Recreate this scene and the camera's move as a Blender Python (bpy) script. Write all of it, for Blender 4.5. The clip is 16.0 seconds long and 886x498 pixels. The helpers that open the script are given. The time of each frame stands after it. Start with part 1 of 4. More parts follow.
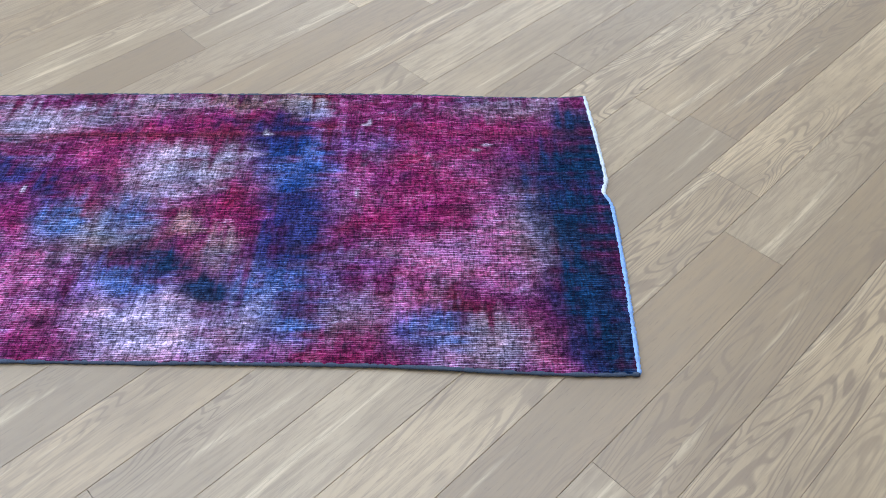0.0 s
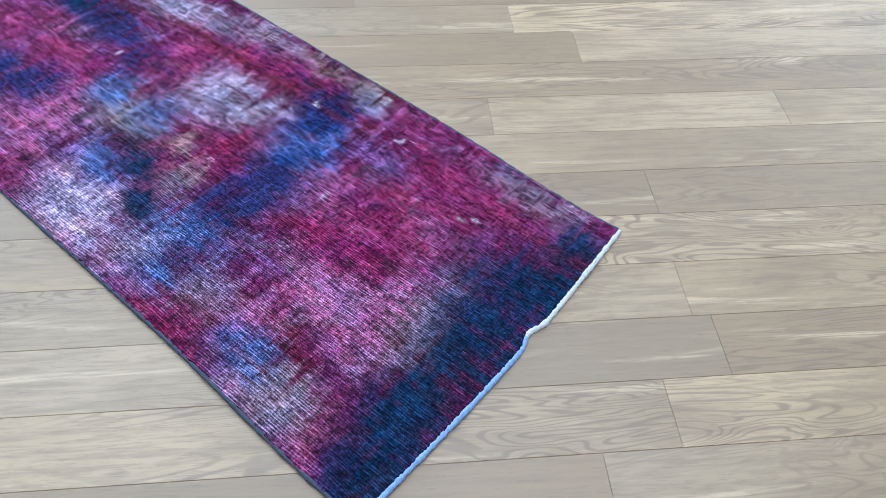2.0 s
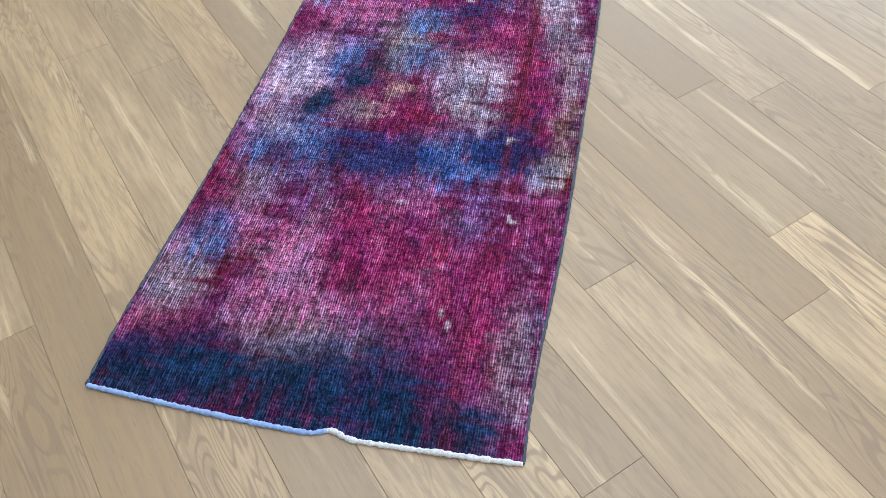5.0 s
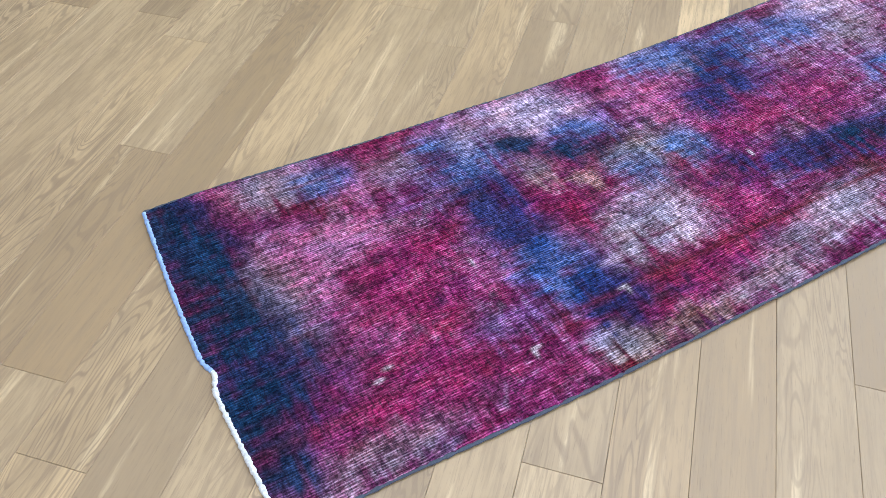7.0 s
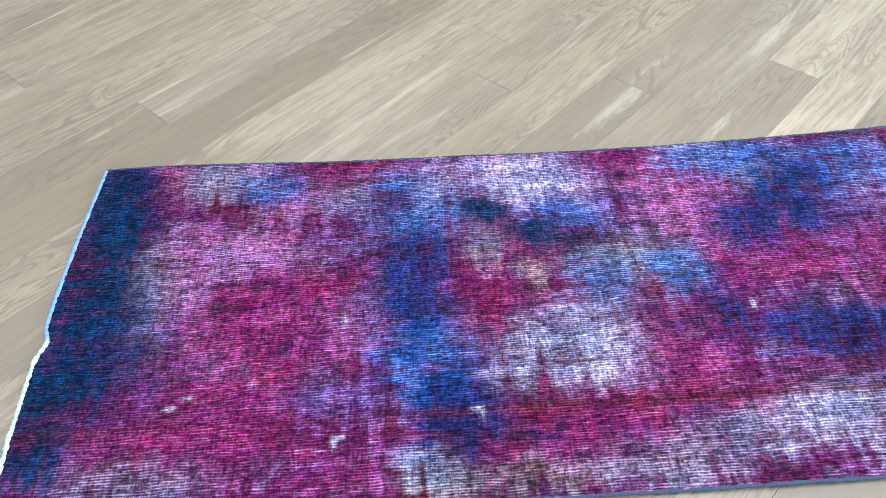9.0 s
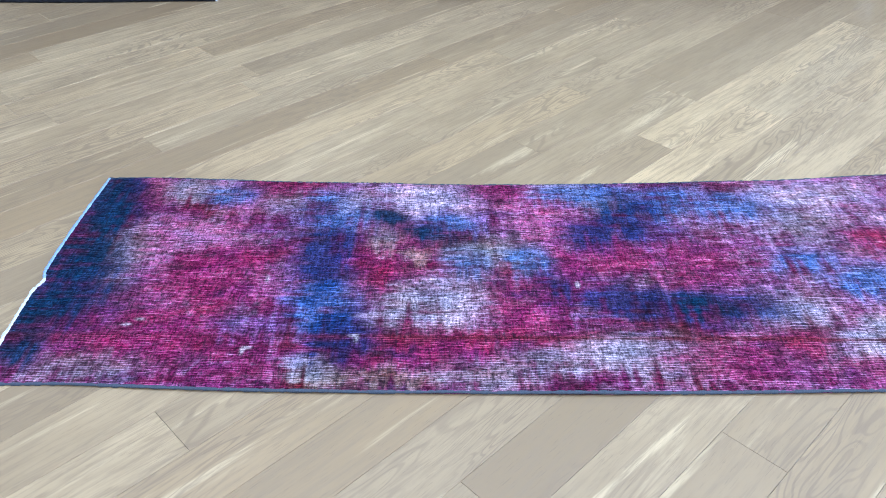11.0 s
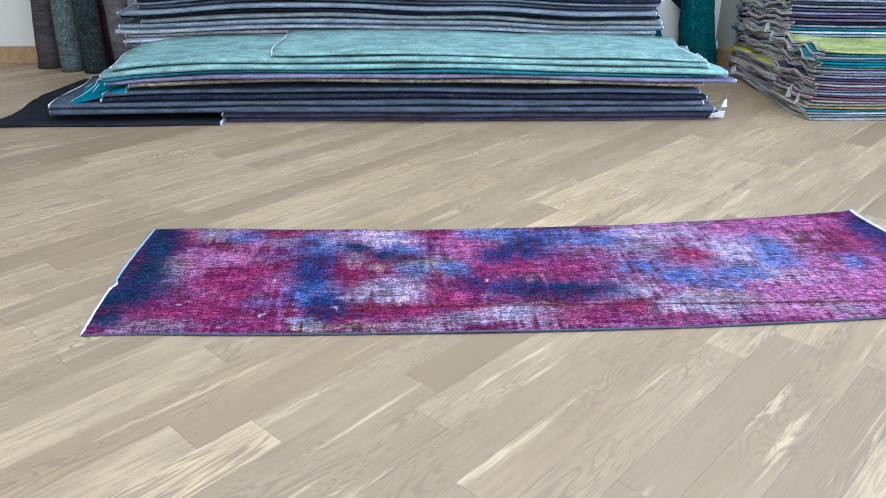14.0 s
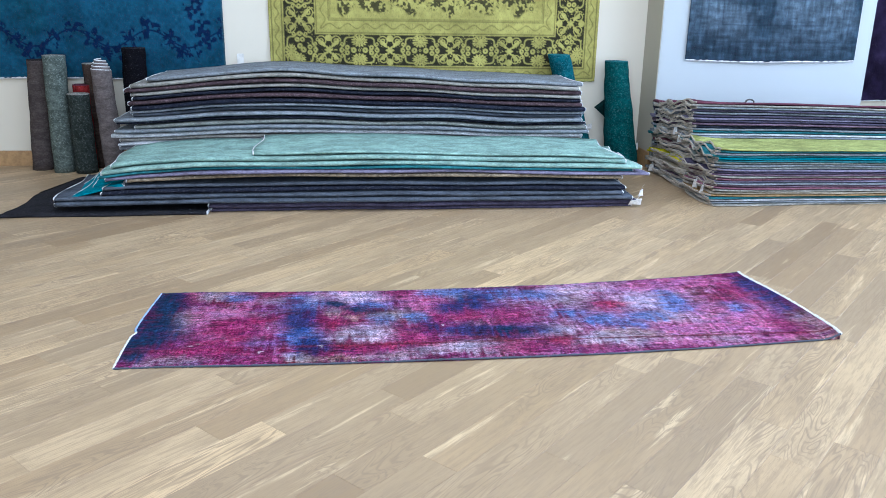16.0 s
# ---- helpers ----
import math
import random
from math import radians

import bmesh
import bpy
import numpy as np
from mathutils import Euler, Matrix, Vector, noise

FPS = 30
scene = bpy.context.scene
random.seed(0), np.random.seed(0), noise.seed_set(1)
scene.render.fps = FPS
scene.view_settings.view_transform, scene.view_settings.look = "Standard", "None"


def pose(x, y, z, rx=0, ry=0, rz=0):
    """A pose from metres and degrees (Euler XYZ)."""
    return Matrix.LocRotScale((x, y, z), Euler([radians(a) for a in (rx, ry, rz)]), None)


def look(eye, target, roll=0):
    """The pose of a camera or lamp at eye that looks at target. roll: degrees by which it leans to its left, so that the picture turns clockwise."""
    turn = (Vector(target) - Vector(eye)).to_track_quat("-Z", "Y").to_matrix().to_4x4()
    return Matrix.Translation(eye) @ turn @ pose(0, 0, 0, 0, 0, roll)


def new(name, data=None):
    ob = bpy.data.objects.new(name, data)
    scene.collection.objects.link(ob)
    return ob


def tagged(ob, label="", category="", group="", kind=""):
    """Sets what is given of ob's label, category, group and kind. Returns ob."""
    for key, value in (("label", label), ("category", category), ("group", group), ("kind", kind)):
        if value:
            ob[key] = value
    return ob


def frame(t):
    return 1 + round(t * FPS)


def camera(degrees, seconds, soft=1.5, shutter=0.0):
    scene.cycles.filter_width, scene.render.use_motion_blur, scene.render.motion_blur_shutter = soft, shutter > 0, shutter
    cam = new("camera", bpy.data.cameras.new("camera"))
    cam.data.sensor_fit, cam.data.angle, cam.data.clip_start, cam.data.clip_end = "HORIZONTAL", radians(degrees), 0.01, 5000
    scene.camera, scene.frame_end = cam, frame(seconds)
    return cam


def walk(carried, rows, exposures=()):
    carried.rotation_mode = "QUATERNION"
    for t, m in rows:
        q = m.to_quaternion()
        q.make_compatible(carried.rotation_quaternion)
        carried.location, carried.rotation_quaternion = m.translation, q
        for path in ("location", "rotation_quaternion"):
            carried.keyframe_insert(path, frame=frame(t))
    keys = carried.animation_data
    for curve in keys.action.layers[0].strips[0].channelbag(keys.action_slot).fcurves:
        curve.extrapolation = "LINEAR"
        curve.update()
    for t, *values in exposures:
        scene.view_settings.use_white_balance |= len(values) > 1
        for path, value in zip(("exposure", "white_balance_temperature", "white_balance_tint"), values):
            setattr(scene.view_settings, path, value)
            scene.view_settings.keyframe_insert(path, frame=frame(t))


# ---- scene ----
cam = camera(59.0, 16.0, 0.9)
PATH = [
    (0, (0.341, 1.626, 1.22), (0.361, 0.282, -0.26), -1.2),
    (0.5, (0.129, 1.495, 1.198), (0.27, 0.159, -0.283), 0.0),
    (1, (-0.086, 1.422, 1.204), (0.247, 0.129, -0.286), 1.9),
    (1.5, (-0.298, 1.354, 1.254), (0.246, 0.158, -0.254), 3.2),
    (2, (-0.373, 1.15, 1.26), (0.395, 0.113, -0.268), 3.2),
    (2.5, (-0.419, 1.003, 1.275), (0.541, 0.161, -0.264), 3.1),
    (3, (-0.558, 0.833, 1.299), (0.553, 0.229, -0.251), 2.3),
    (3.2, (-0.6, 0.759, 1.305), (0.563, 0.267, -0.246), 1.8),
    (5.3, (-0.522, -0.126, 1.321), (0.651, 0.254, -0.254), -2.7),
    (5.5, (-0.444, -0.221, 1.304), (0.715, 0.238, -0.26), -3.5),
    (6, (-0.306, -0.381, 1.271), (0.814, 0.249, -0.261), -3.4),
    (6.5, (-0.195, -0.539, 1.255), (0.772, 0.402, -0.221), -0.8),
    (7, (-0.043, -0.545, 1.22), (0.637, 0.625, -0.252), 0.6),
    (7.5, (0.133, -0.511, 1.196), (0.562, 0.731, -0.311), 1.5),
    (8, (0.307, -0.549, 1.174), (0.458, 0.753, -0.337), -1.2),
    (8.5, (0.518, -0.605, 1.177), (0.544, 0.736, -0.306), -2.8),
    (9, (0.714, -0.553, 1.159), (0.752, 0.812, -0.302), -2.7),
    (9.2, (0.768, -0.554, 1.165), (0.824, 0.827, -0.28), -1.3),
    (11.3, (1.039, -1.259, 1.213), (1.043, 0.373, 0.057), 0.2),
    (11.5, (1.077, -1.313, 1.209), (1.088, 0.33, 0.068), 0.6),
    (12, (1.077, -1.452, 1.234), (1.107, 0.236, 0.162), 0.8),
    (12.5, (1.038, -1.66, 1.254), (1.084, 0.063, 0.239), 0.8),
    (13, (1.067, -1.855, 1.27), (1.131, -0.101, 0.311), 0.9),
    (13.5, (1.072, -2.01, 1.282), (1.158, -0.227, 0.379), 0.9),
    (14, (1.004, -2.163, 1.289), (1.111, -0.35, 0.45), 0.6),
    (14.5, (0.993, -2.313, 1.302), (1.173, -0.474, 0.537), 0.7),
    (15, (1.02, -2.51, 1.297), (1.24, -0.653, 0.586), 1.1),
    (15.5, (0.974, -2.678, 1.318), (1.201, -0.797, 0.679), 0.7),
    (16, (0.919, -2.857, 1.335), (1.149, -0.958, 0.754), 0.9),
]
EXPOSURES = [(0.0, -0.45, 5300, 9), (1.5, -0.4, 5100, 7), (2.5, -0.4, 5350, 7), (3.0, -0.45, 6000, 9), (5.5, -0.45, 6100, 9), (7.0, -0.25, 5950, 9), (8.0, -0.2, 5600, 8), (9.0, -0.08, 5050, 6), (12.5, -0.12, 5100, 7), (16.0, -0.15, 5500, 9)]
walk(cam, [(t, look(eye, target, roll)) for t, eye, target, roll in PATH], EXPOSURES)

# ---- world and light ----
world = bpy.data.worlds.new("daylight")
scene.world = world
world.use_nodes = True
sky = world.node_tree.nodes.new("ShaderNodeTexSky")
sky.sky_type, sky.sun_disc = "NISHITA", False
sky.sun_elevation, sky.sun_rotation = radians(50), radians(200)
back = world.node_tree.nodes["Background"]
back.inputs["Strength"].default_value = 0.12
world.node_tree.links.new(sky.outputs["Color"], back.inputs["Color"])


def window_light(name, place, target, wide, high, power, colour):
    lamp = bpy.data.lights.new(name, "AREA")
    lamp.shape, lamp.size, lamp.size_y, lamp.energy, lamp.color = "RECTANGLE", wide, high, power, colour
    ob = new(name, lamp)
    ob.matrix_world = look(place, target)
    return ob


window_light("east_window_light", (7.62, -0.8, 2.15), (0, -0.8, 2.15), 8.4, 3.6, 620, (0.80, 0.90, 1.0))
# Added fill from the south to brighten pile fronts; no known window there.
window_light("south_fill_light", (-0.3, -10.85, 2.15), (-0.3, 0, 2.15), 9.8, 3.6, 560, (0.93, 0.96, 1.0))
window_light("rooflight_daylight", (1.6, -0.2, 4.38), (1.6, -0.2, 0), 6.0, 4.8, 330, (0.90, 0.95, 1.0))


# ---- materials ----
class Shader:
    """A node material with a principled surface and short calls for its nodes."""

    def __init__(self, name, rough=0.8, metal=0.0, spec=0.5):
        self.mat = bpy.data.materials.new(name)
        self.mat.use_nodes = True
        self.tree = self.mat.node_tree
        self.surface = self.tree.nodes["Principled BSDF"]
        self.surface.inputs["Roughness"].default_value = rough
        self.surface.inputs["Metallic"].default_value = metal
        self.surface.inputs["Specular IOR Level"].default_value = spec

    def node(self, kind, **fields):
        n = self.tree.nodes.new(kind)
        for key, value in fields.items():
            if key == "operation":
                n.operation = value
            elif key == "blend":
                n.blend_type = value
            elif key == "data_type":
                n.data_type = value
            elif key == "attribute":
                n.attribute_name = value
        return n

    def put(self, value, socket):
        if isinstance(value, bpy.types.NodeSocket):
            self.tree.links.new(value, socket)
        else:
            socket.default_value = value

    def math(self, op, a, b=0.0, clamp=False):
        n = self.node("ShaderNodeMath", operation=op)
        n.use_clamp = clamp
        self.put(a, n.inputs[0]), self.put(b, n.inputs[1])
        return n.outputs[0]

    def coords(self, scale=(1, 1, 1), shift=None):
        tex = self.node("ShaderNodeTexCoord").outputs["Object"]
        n = self.node("ShaderNodeMapping")
        self.put(tex, n.inputs["Vector"])
        n.inputs["Scale"].default_value = scale
        if shift is not None:
            self.put(shift, n.inputs["Location"])
        return n.outputs[0]

    def noise(self, vector, scale, detail=3.0, rough=0.55, warp=0.0):
        n = self.node("ShaderNodeTexNoise")
        self.put(vector, n.inputs["Vector"])
        n.inputs["Scale"].default_value, n.inputs["Detail"].default_value = scale, detail
        n.inputs["Roughness"].default_value, n.inputs["Distortion"].default_value = rough, warp
        return n.outputs["Fac"]

    def ramp(self, fac, low, high, a=0.0, b=1.0):
        n = self.node("ShaderNodeMapRange")
        n.interpolation_type = "SMOOTHSTEP"
        self.put(fac, n.inputs[0])
        for i, v in enumerate((low, high, a, b)):
            n.inputs[i + 1].default_value = v
        return n.outputs[0]

    def mix(self, fac, a, b, blend="MIX"):
        n = self.node("ShaderNodeMix", data_type="RGBA")
        n.blend_type = blend
        self.put(fac, n.inputs[0])
        for value, socket in ((a, n.inputs[6]), (b, n.inputs[7])):
            self.put((*value, 1) if isinstance(value, tuple) and len(value) == 3 else value, socket)
        return n.outputs[2]

    def colour(self, value):
        self.put((*value, 1) if isinstance(value, tuple) and len(value) == 3 else value, self.surface.inputs["Base Color"])

    def node_y(self, vector):
        n = self.node("ShaderNodeSeparateXYZ")
        self.put(vector, n.inputs[0])
        return n.outputs[1]

    def bump(self, height, strength=0.3, distance=0.002):
        n = self.node("ShaderNodeBump")
        n.inputs["Strength"].default_value, n.inputs["Distance"].default_value = strength, distance
        self.put(height, n.inputs["Height"])
        self.tree.links.new(n.outputs[0], self.surface.inputs["Normal"])


def oak(name, planks=True):
    s = Shader(name, rough=0.36, spec=0.6)
    info = s.node("ShaderNodeObjectInfo")
    island = s.node("ShaderNodeNewGeometry").outputs["Random Per Island"]
    seed = s.math("ADD", info.outputs["Random"], island)
    tone = s.node("ShaderNodeSeparateColor")
    s.put(info.outputs["Color"], tone.inputs[0])
    shift = s.node("ShaderNodeCombineXYZ")
    s.put(s.math("MULTIPLY", seed, 37.0), shift.inputs[0])
    s.put(s.math("MULTIPLY", seed, 11.0), shift.inputs[1])
    s.put(s.math("MULTIPLY", seed, 23.0), shift.inputs[2])
    at = shift.outputs[0]
    fibre = s.noise(s.coords((6.0, 85, 20), at), 1.0, 5, 0.7, 0.5)
    pores = s.noise(s.coords((24.0, 300, 40), at), 1.0, 3, 0.65)
    rings = s.noise(s.coords((1.5, 10, 3), at), 1.0, 2.5, 0.45, 1.1)
    bands = s.math("SINE", s.math("MULTIPLY", rings, 120.0))
    flame = s.ramp(bands, 0.1, 1.0)
    where = s.ramp(s.noise(s.coords((0.9, 3.5, 1), at), 1.0, 2), 0.43, 0.60)
    sap = s.ramp(s.noise(s.coords((1.3, 17.0, 1), at), 1.0, 4, 0.55, 0.5), 0.58, 0.68)
    cloud = s.noise(s.coords((2.2, 6.0, 2), at), 1.0, 4, 0.6)
    shift_tone = s.math("MULTIPLY", s.math("SUBTRACT", island, 0.5), tone.outputs[1])
    base = s.mix(s.math("ADD", tone.outputs[0], shift_tone, True), (0.23, 0.150, 0.080), (0.64, 0.462, 0.265))
    base = s.mix(s.ramp(s.math("FRACT", s.math("MULTIPLY", seed, 7.31)), 0.0, 1.0, 0.0, 0.5), base, (0.43, 0.325, 0.205))
    col = s.mix(s.ramp(cloud, 0.38, 0.70, 0.0, 0.60), base, (0.30, 0.212, 0.122))
    col = s.mix(s.math("MULTIPLY", sap, 0.5), col, (0.78, 0.60, 0.37))
    col = s.mix(s.ramp(fibre, 0.42, 0.64, 0.0, 0.55), col, (0.28, 0.20, 0.125))
    col = s.mix(s.math("MULTIPLY", s.math("MULTIPLY", flame, where), 0.72), col, (0.25, 0.175, 0.11))
    col = s.mix(s.ramp(pores, 0.56, 0.70, 0.0, 0.40), col, (0.20, 0.14, 0.09))
    knots = s.node("ShaderNodeTexVoronoi")
    s.put(s.coords((1.0, 3.2, 1), at), knots.inputs["Vector"])
    knots.inputs["Scale"].default_value = 1.7
    col = s.mix(s.ramp(knots.outputs["Distance"], 0.008, 0.022, 0.85, 0.0), col, (0.045, 0.028, 0.018))
    s.colour(col)
    s.put(s.ramp(fibre, 0.2, 0.8, 0.34, 0.48), s.surface.inputs["Roughness"])
    s.bump(s.math("ADD", fibre, s.math("MULTIPLY", pores, 0.6)), 0.16, 0.0012)
    return s.mat


def paint(name, colour, rough=0.7):
    s = Shader(name, rough=rough, spec=0.3)
    p = s.coords()
    broad = s.noise(p, 0.8, 4)
    fine = s.noise(p, 140, 2)
    s.colour(s.mix(s.ramp(broad, 0.3, 0.7, 0.0, 0.5), colour, tuple(c * 0.93 for c in colour)))
    s.bump(fine, 0.12, 0.001)
    return s.mat


def cloth(name, colour, second=None, worn=(0.42, 0.42, 0.44), wear=0.35, motif=0.0, scale=1.0, attribute=""):
    """Thin worn pile: a mottled ground, ribs of the weave, worn specks and, with motif, a faded darker pattern."""
    s = Shader(name, rough=0.95, spec=0.05)
    info = s.node("ShaderNodeObjectInfo").outputs["Random"]
    shift = s.node("ShaderNodeCombineXYZ")
    s.put(s.math("MULTIPLY", info, 19.0), shift.inputs[0])
    s.put(s.math("MULTIPLY", info, 7.0), shift.inputs[1])
    at = shift.outputs[0]
    second = second or tuple(c * 0.58 for c in colour)
    colour = tuple(min(c * 1.25, 0.8) for c in colour)
    if attribute:
        a = s.node("ShaderNodeAttribute", attribute=attribute).outputs["Color"]
        col = a
    else:
        broad = s.noise(s.coords((7.0 * scale, 14.0 * scale, 20.0 * scale), at), 1.0, 5, 0.75)
        fine = s.noise(s.coords((60.0 * scale, 75.0 * scale, 90.0 * scale), at), 1.0, 4, 0.75)
        col = s.mix(s.ramp(s.math("ADD", s.math("MULTIPLY", broad, 0.6), s.math("MULTIPLY", fine, 0.4)), 0.36, 0.62), colour, second)
    if motif:
        v = s.node("ShaderNodeTexVoronoi")
        s.put(s.coords((1, 1, 1), at), v.inputs["Vector"])
        v.inputs["Scale"].default_value = 24 * scale
        sprig = s.noise(s.coords((55 * scale, 60 * scale, 70 * scale), at), 1.0, 4, 0.7)
        col = s.mix(s.ramp(v.outputs["Distance"], 0.22, 0.40, motif, 0.0), col, tuple(c * 0.3 for c in colour))
        col = s.mix(s.ramp(sprig, 0.53, 0.64, 0.0, min(motif * 1.3, 0.6)), col, tuple(min(c * 1.6 + 0.06, 0.6) for c in colour))
    speck = s.noise(s.coords((70, 110, 110), at), 1.0, 4, 0.75)
    across = s.noise(s.coords((120, 40, 40), at), 1.0, 3, 0.7)
    col = s.mix(s.ramp(speck, 0.58, 0.76, 0.0, wear * 0.7), col, worn)
    col = s.mix(s.ramp(across, 0.5, 0.72, 0.0, 0.4), col, tuple(c * 0.35 for c in (colour if not attribute else (0.1, 0.05, 0.12))))
    s.colour(col)
    s.bump(s.math("ADD", speck, across), 0.7, 0.004)
    return s.mat


def runner_cloth():
    s = Shader("overdyed_pile", rough=0.95, spec=0.04)
    dye = s.node("ShaderNodeAttribute", attribute="dye").outputs["Color"]
    p = s.coords()
    rows = s.math("SINE", s.math("MULTIPLY", s.math("ADD", s.node_y(p), s.math("MULTIPLY", s.noise(p, 7, 2), 0.016)), 2 * math.pi / 0.0050))
    knots = s.noise(s.coords((150, 190, 60)), 1.0, 3, 0.75)
    tufts = s.noise(s.coords((48, 60, 60)), 1.0, 4, 0.7)
    weft = s.noise(s.coords((32, 240, 20)), 1.0, 3, 0.7)
    warp = s.noise(s.coords((240, 36, 20)), 1.0, 3, 0.7)
    fade = s.noise(p, 17, 4, 0.7)
    gain = s.math("MULTIPLY", s.math("MULTIPLY", s.ramp(tufts, 0.32, 0.68, 0.84, 1.16), s.ramp(knots, 0.34, 0.64, 0.35, 1.65)), s.math("MULTIPLY", s.ramp(weft, 0.34, 0.66, 0.4, 1.6), s.ramp(warp, 0.34, 0.66, 1.25, 0.75)))
    grey = s.node("ShaderNodeCombineColor")
    for k in range(3):
        s.put(gain, grey.inputs[k])
    col = s.mix(1.0, dye, grey.outputs[0], "MULTIPLY")
    pale = s.math("MULTIPLY", s.ramp(s.math("ADD", s.math("MULTIPLY", weft, 0.6), s.math("MULTIPLY", knots, 0.4)), 0.53, 0.66), s.ramp(fade, 0.40, 0.66, 0.10, 0.62))
    lum = s.node("ShaderNodeRGBToBW")
    s.put(dye, lum.inputs[0])
    pale = s.math("MULTIPLY", pale, s.ramp(lum.outputs[0], 0.03, 0.12, 0.05, 1.0))
    col = s.mix(pale, col, (0.62, 0.57, 0.74))
    col = s.mix(s.ramp(warp, 0.52, 0.66, 0.0, 0.5), col, (0.012, 0.010, 0.022))
    ridge = s.math("MULTIPLY", s.ramp(rows, -1.0, -0.3, 1.0, 0.0), s.ramp(s.math("ADD", s.math("MULTIPLY", tufts, 0.5), s.math("MULTIPLY", weft, 0.5)), 0.44, 0.60, 0.0, 0.42))
    col = s.mix(s.math("MULTIPLY", ridge, s.ramp(lum.outputs[0], 0.03, 0.12, 0.06, 1.0)), col, (0.60, 0.54, 0.74))
    # Shade in the gaps between ribs, put into the colour as dark lines.
    col = s.mix(s.math("MULTIPLY", s.ramp(rows, -0.1, 1.0, 0.0, 0.70), s.ramp(weft, 0.35, 0.62, 0.2, 1.0)), col, (0.012, 0.006, 0.02))
    s.colour(col)
    s.bump(s.math("ADD", s.math("ADD", knots, weft), s.math("MULTIPLY", rows, -0.25)), 0.5, 0.002)
    return s.mat


def plain(name, colour, rough=0.6, grain=60.0, spec=0.4, metal=0.0):
    s = Shader(name, rough=rough, spec=spec, metal=metal)
    n = s.noise(s.coords(), grain, 4)
    s.colour(s.mix(s.ramp(n, 0.3, 0.7), colour, tuple(c * 0.72 for c in colour)))
    s.bump(n, 0.25, 0.001)
    return s.mat


def glass():
    s = Shader("window_glass", rough=0.02, spec=0.5)
    s.surface.inputs["Transmission Weight"].default_value = 1.0
    s.colour((0.97, 0.98, 0.98))
    return s.mat


OAK = oak("oiled_oak")
CREAM = paint("cream_wall_paint", (0.68, 0.64, 0.545))
WHITE = paint("pale_blue_white_paint", (0.42, 0.465, 0.50))
# Cream for the return wall, with the shade of its west side mixed in.
SHADED_CREAM = paint("shaded_cream_wall_paint", (0.40, 0.375, 0.30))
CEIL = paint("ceiling_paint", (0.83, 0.82, 0.79))
TRIM = plain("oak_trim", (0.42, 0.26, 0.12), 0.45, 30)
FRAME = plain("dark_window_frame", (0.06, 0.06, 0.065), 0.4, 40)
GLASS = glass()
CORD = plain("white_cotton_cord", (0.74, 0.76, 0.80), 0.95, 260, 0.1)
CARD = plain("paper_tag", (0.80, 0.80, 0.80), 0.7, 90)


# ---- mesh helpers ----
def mesh_from(name, verts, faces, material, smooth=True):
    me = bpy.data.meshes.new(name)
    me.from_pydata([tuple(v) for v in verts], [], faces)
    me.materials.append(material)
    if smooth:
        me.polygons.foreach_set("use_smooth", [True] * len(me.polygons))
    me.update()
    return me


def thing(name, label, category, group="", kind="", at=(0, 0, 0)):
    ob = new(name)
    ob.empty_display_size = 0.1
    ob.location = at
    return tagged(ob, label, category, group, kind)


def child(name, me, parent, label=""):
    ob = new(name, me)
    ob.parent = parent
    return tagged(ob, label) if label else ob


def box_mesh(name, lo, hi, material, bevel=0.0):
    bm = bmesh.new()
    bmesh.ops.create_cube(bm, size=1.0)
    for v in bm.verts:
        v.co = [lo[i] if v.co[i] < 0 else hi[i] for i in range(3)]
    if bevel:
        bmesh.ops.bevel(bm, geom=bm.edges[:], offset=bevel, segments=2, affect="EDGES")
    me = bpy.data.meshes.new(name)
    bm.to_mesh(me)
    bm.free()
    me.materials.append(material)
    return me


def structure(name, lo, hi, material, label, category, bevel=0.0):
    return tagged(new(name, box_mesh(name, lo, hi, material, bevel)), label, category, kind="structure")


def grid_faces(nu, nv, start=0, wrap=False):
    out = []
    for i in range(nu - 1):
        for j in range(nv if wrap else nv - 1):
            k = (j + 1) % nv
            out.append((start + i * nv + j, start + (i + 1) * nv + j, start + (i + 1) * nv + k, start + i * nv + k))
    return out


def tube(name, line, radius, material, sides=6, rough=0.0, seed=0):
    """A cord along a line of points, a little uneven in thickness."""
    rng = random.Random(seed)
    pts = [Vector(p) for p in line]
    verts = []
    for i, p in enumerate(pts):
        d = (pts[min(i + 1, len(pts) - 1)] - pts[max(i - 1, 0)]).normalized()
        u = d.orthogonal().normalized()
        if abs(d.z) < 0.9:
            u = d.cross(Vector((0, 0, 1))).normalized()
        w = d.cross(u)
        r = radius * (1 + rough * rng.uniform(-1, 1))
        verts += [p + (u * math.cos(a) + w * math.sin(a)) * r for a in (2 * math.pi * k / sides for k in range(sides))]
    faces = grid_faces(len(pts), sides, wrap=True)
    faces += [tuple(range(sides)), tuple(range(len(verts) - sides, len(verts)))]
    return mesh_from(name, verts, faces, material)


def value_noise(u, v, seed):
    """Smooth noise, about -1 to 1, over two arrays."""
    rng = np.random.RandomState(seed)
    table = rng.uniform(-1, 1, (64, 64))
    iu, iv = np.floor(u).astype(int), np.floor(v).astype(int)
    fu, fv = u - iu, v - iv
    fu, fv = fu * fu * (3 - 2 * fu), fv * fv * (3 - 2 * fv)
    a, b = table[iu % 64, iv % 64], table[(iu + 1) % 64, iv % 64]
    c, d = table[iu % 64, (iv + 1) % 64], table[(iu + 1) % 64, (iv + 1) % 64]
    return (a * (1 - fu) + b * fu) * (1 - fv) + (c * (1 - fu) + d * fu) * fv


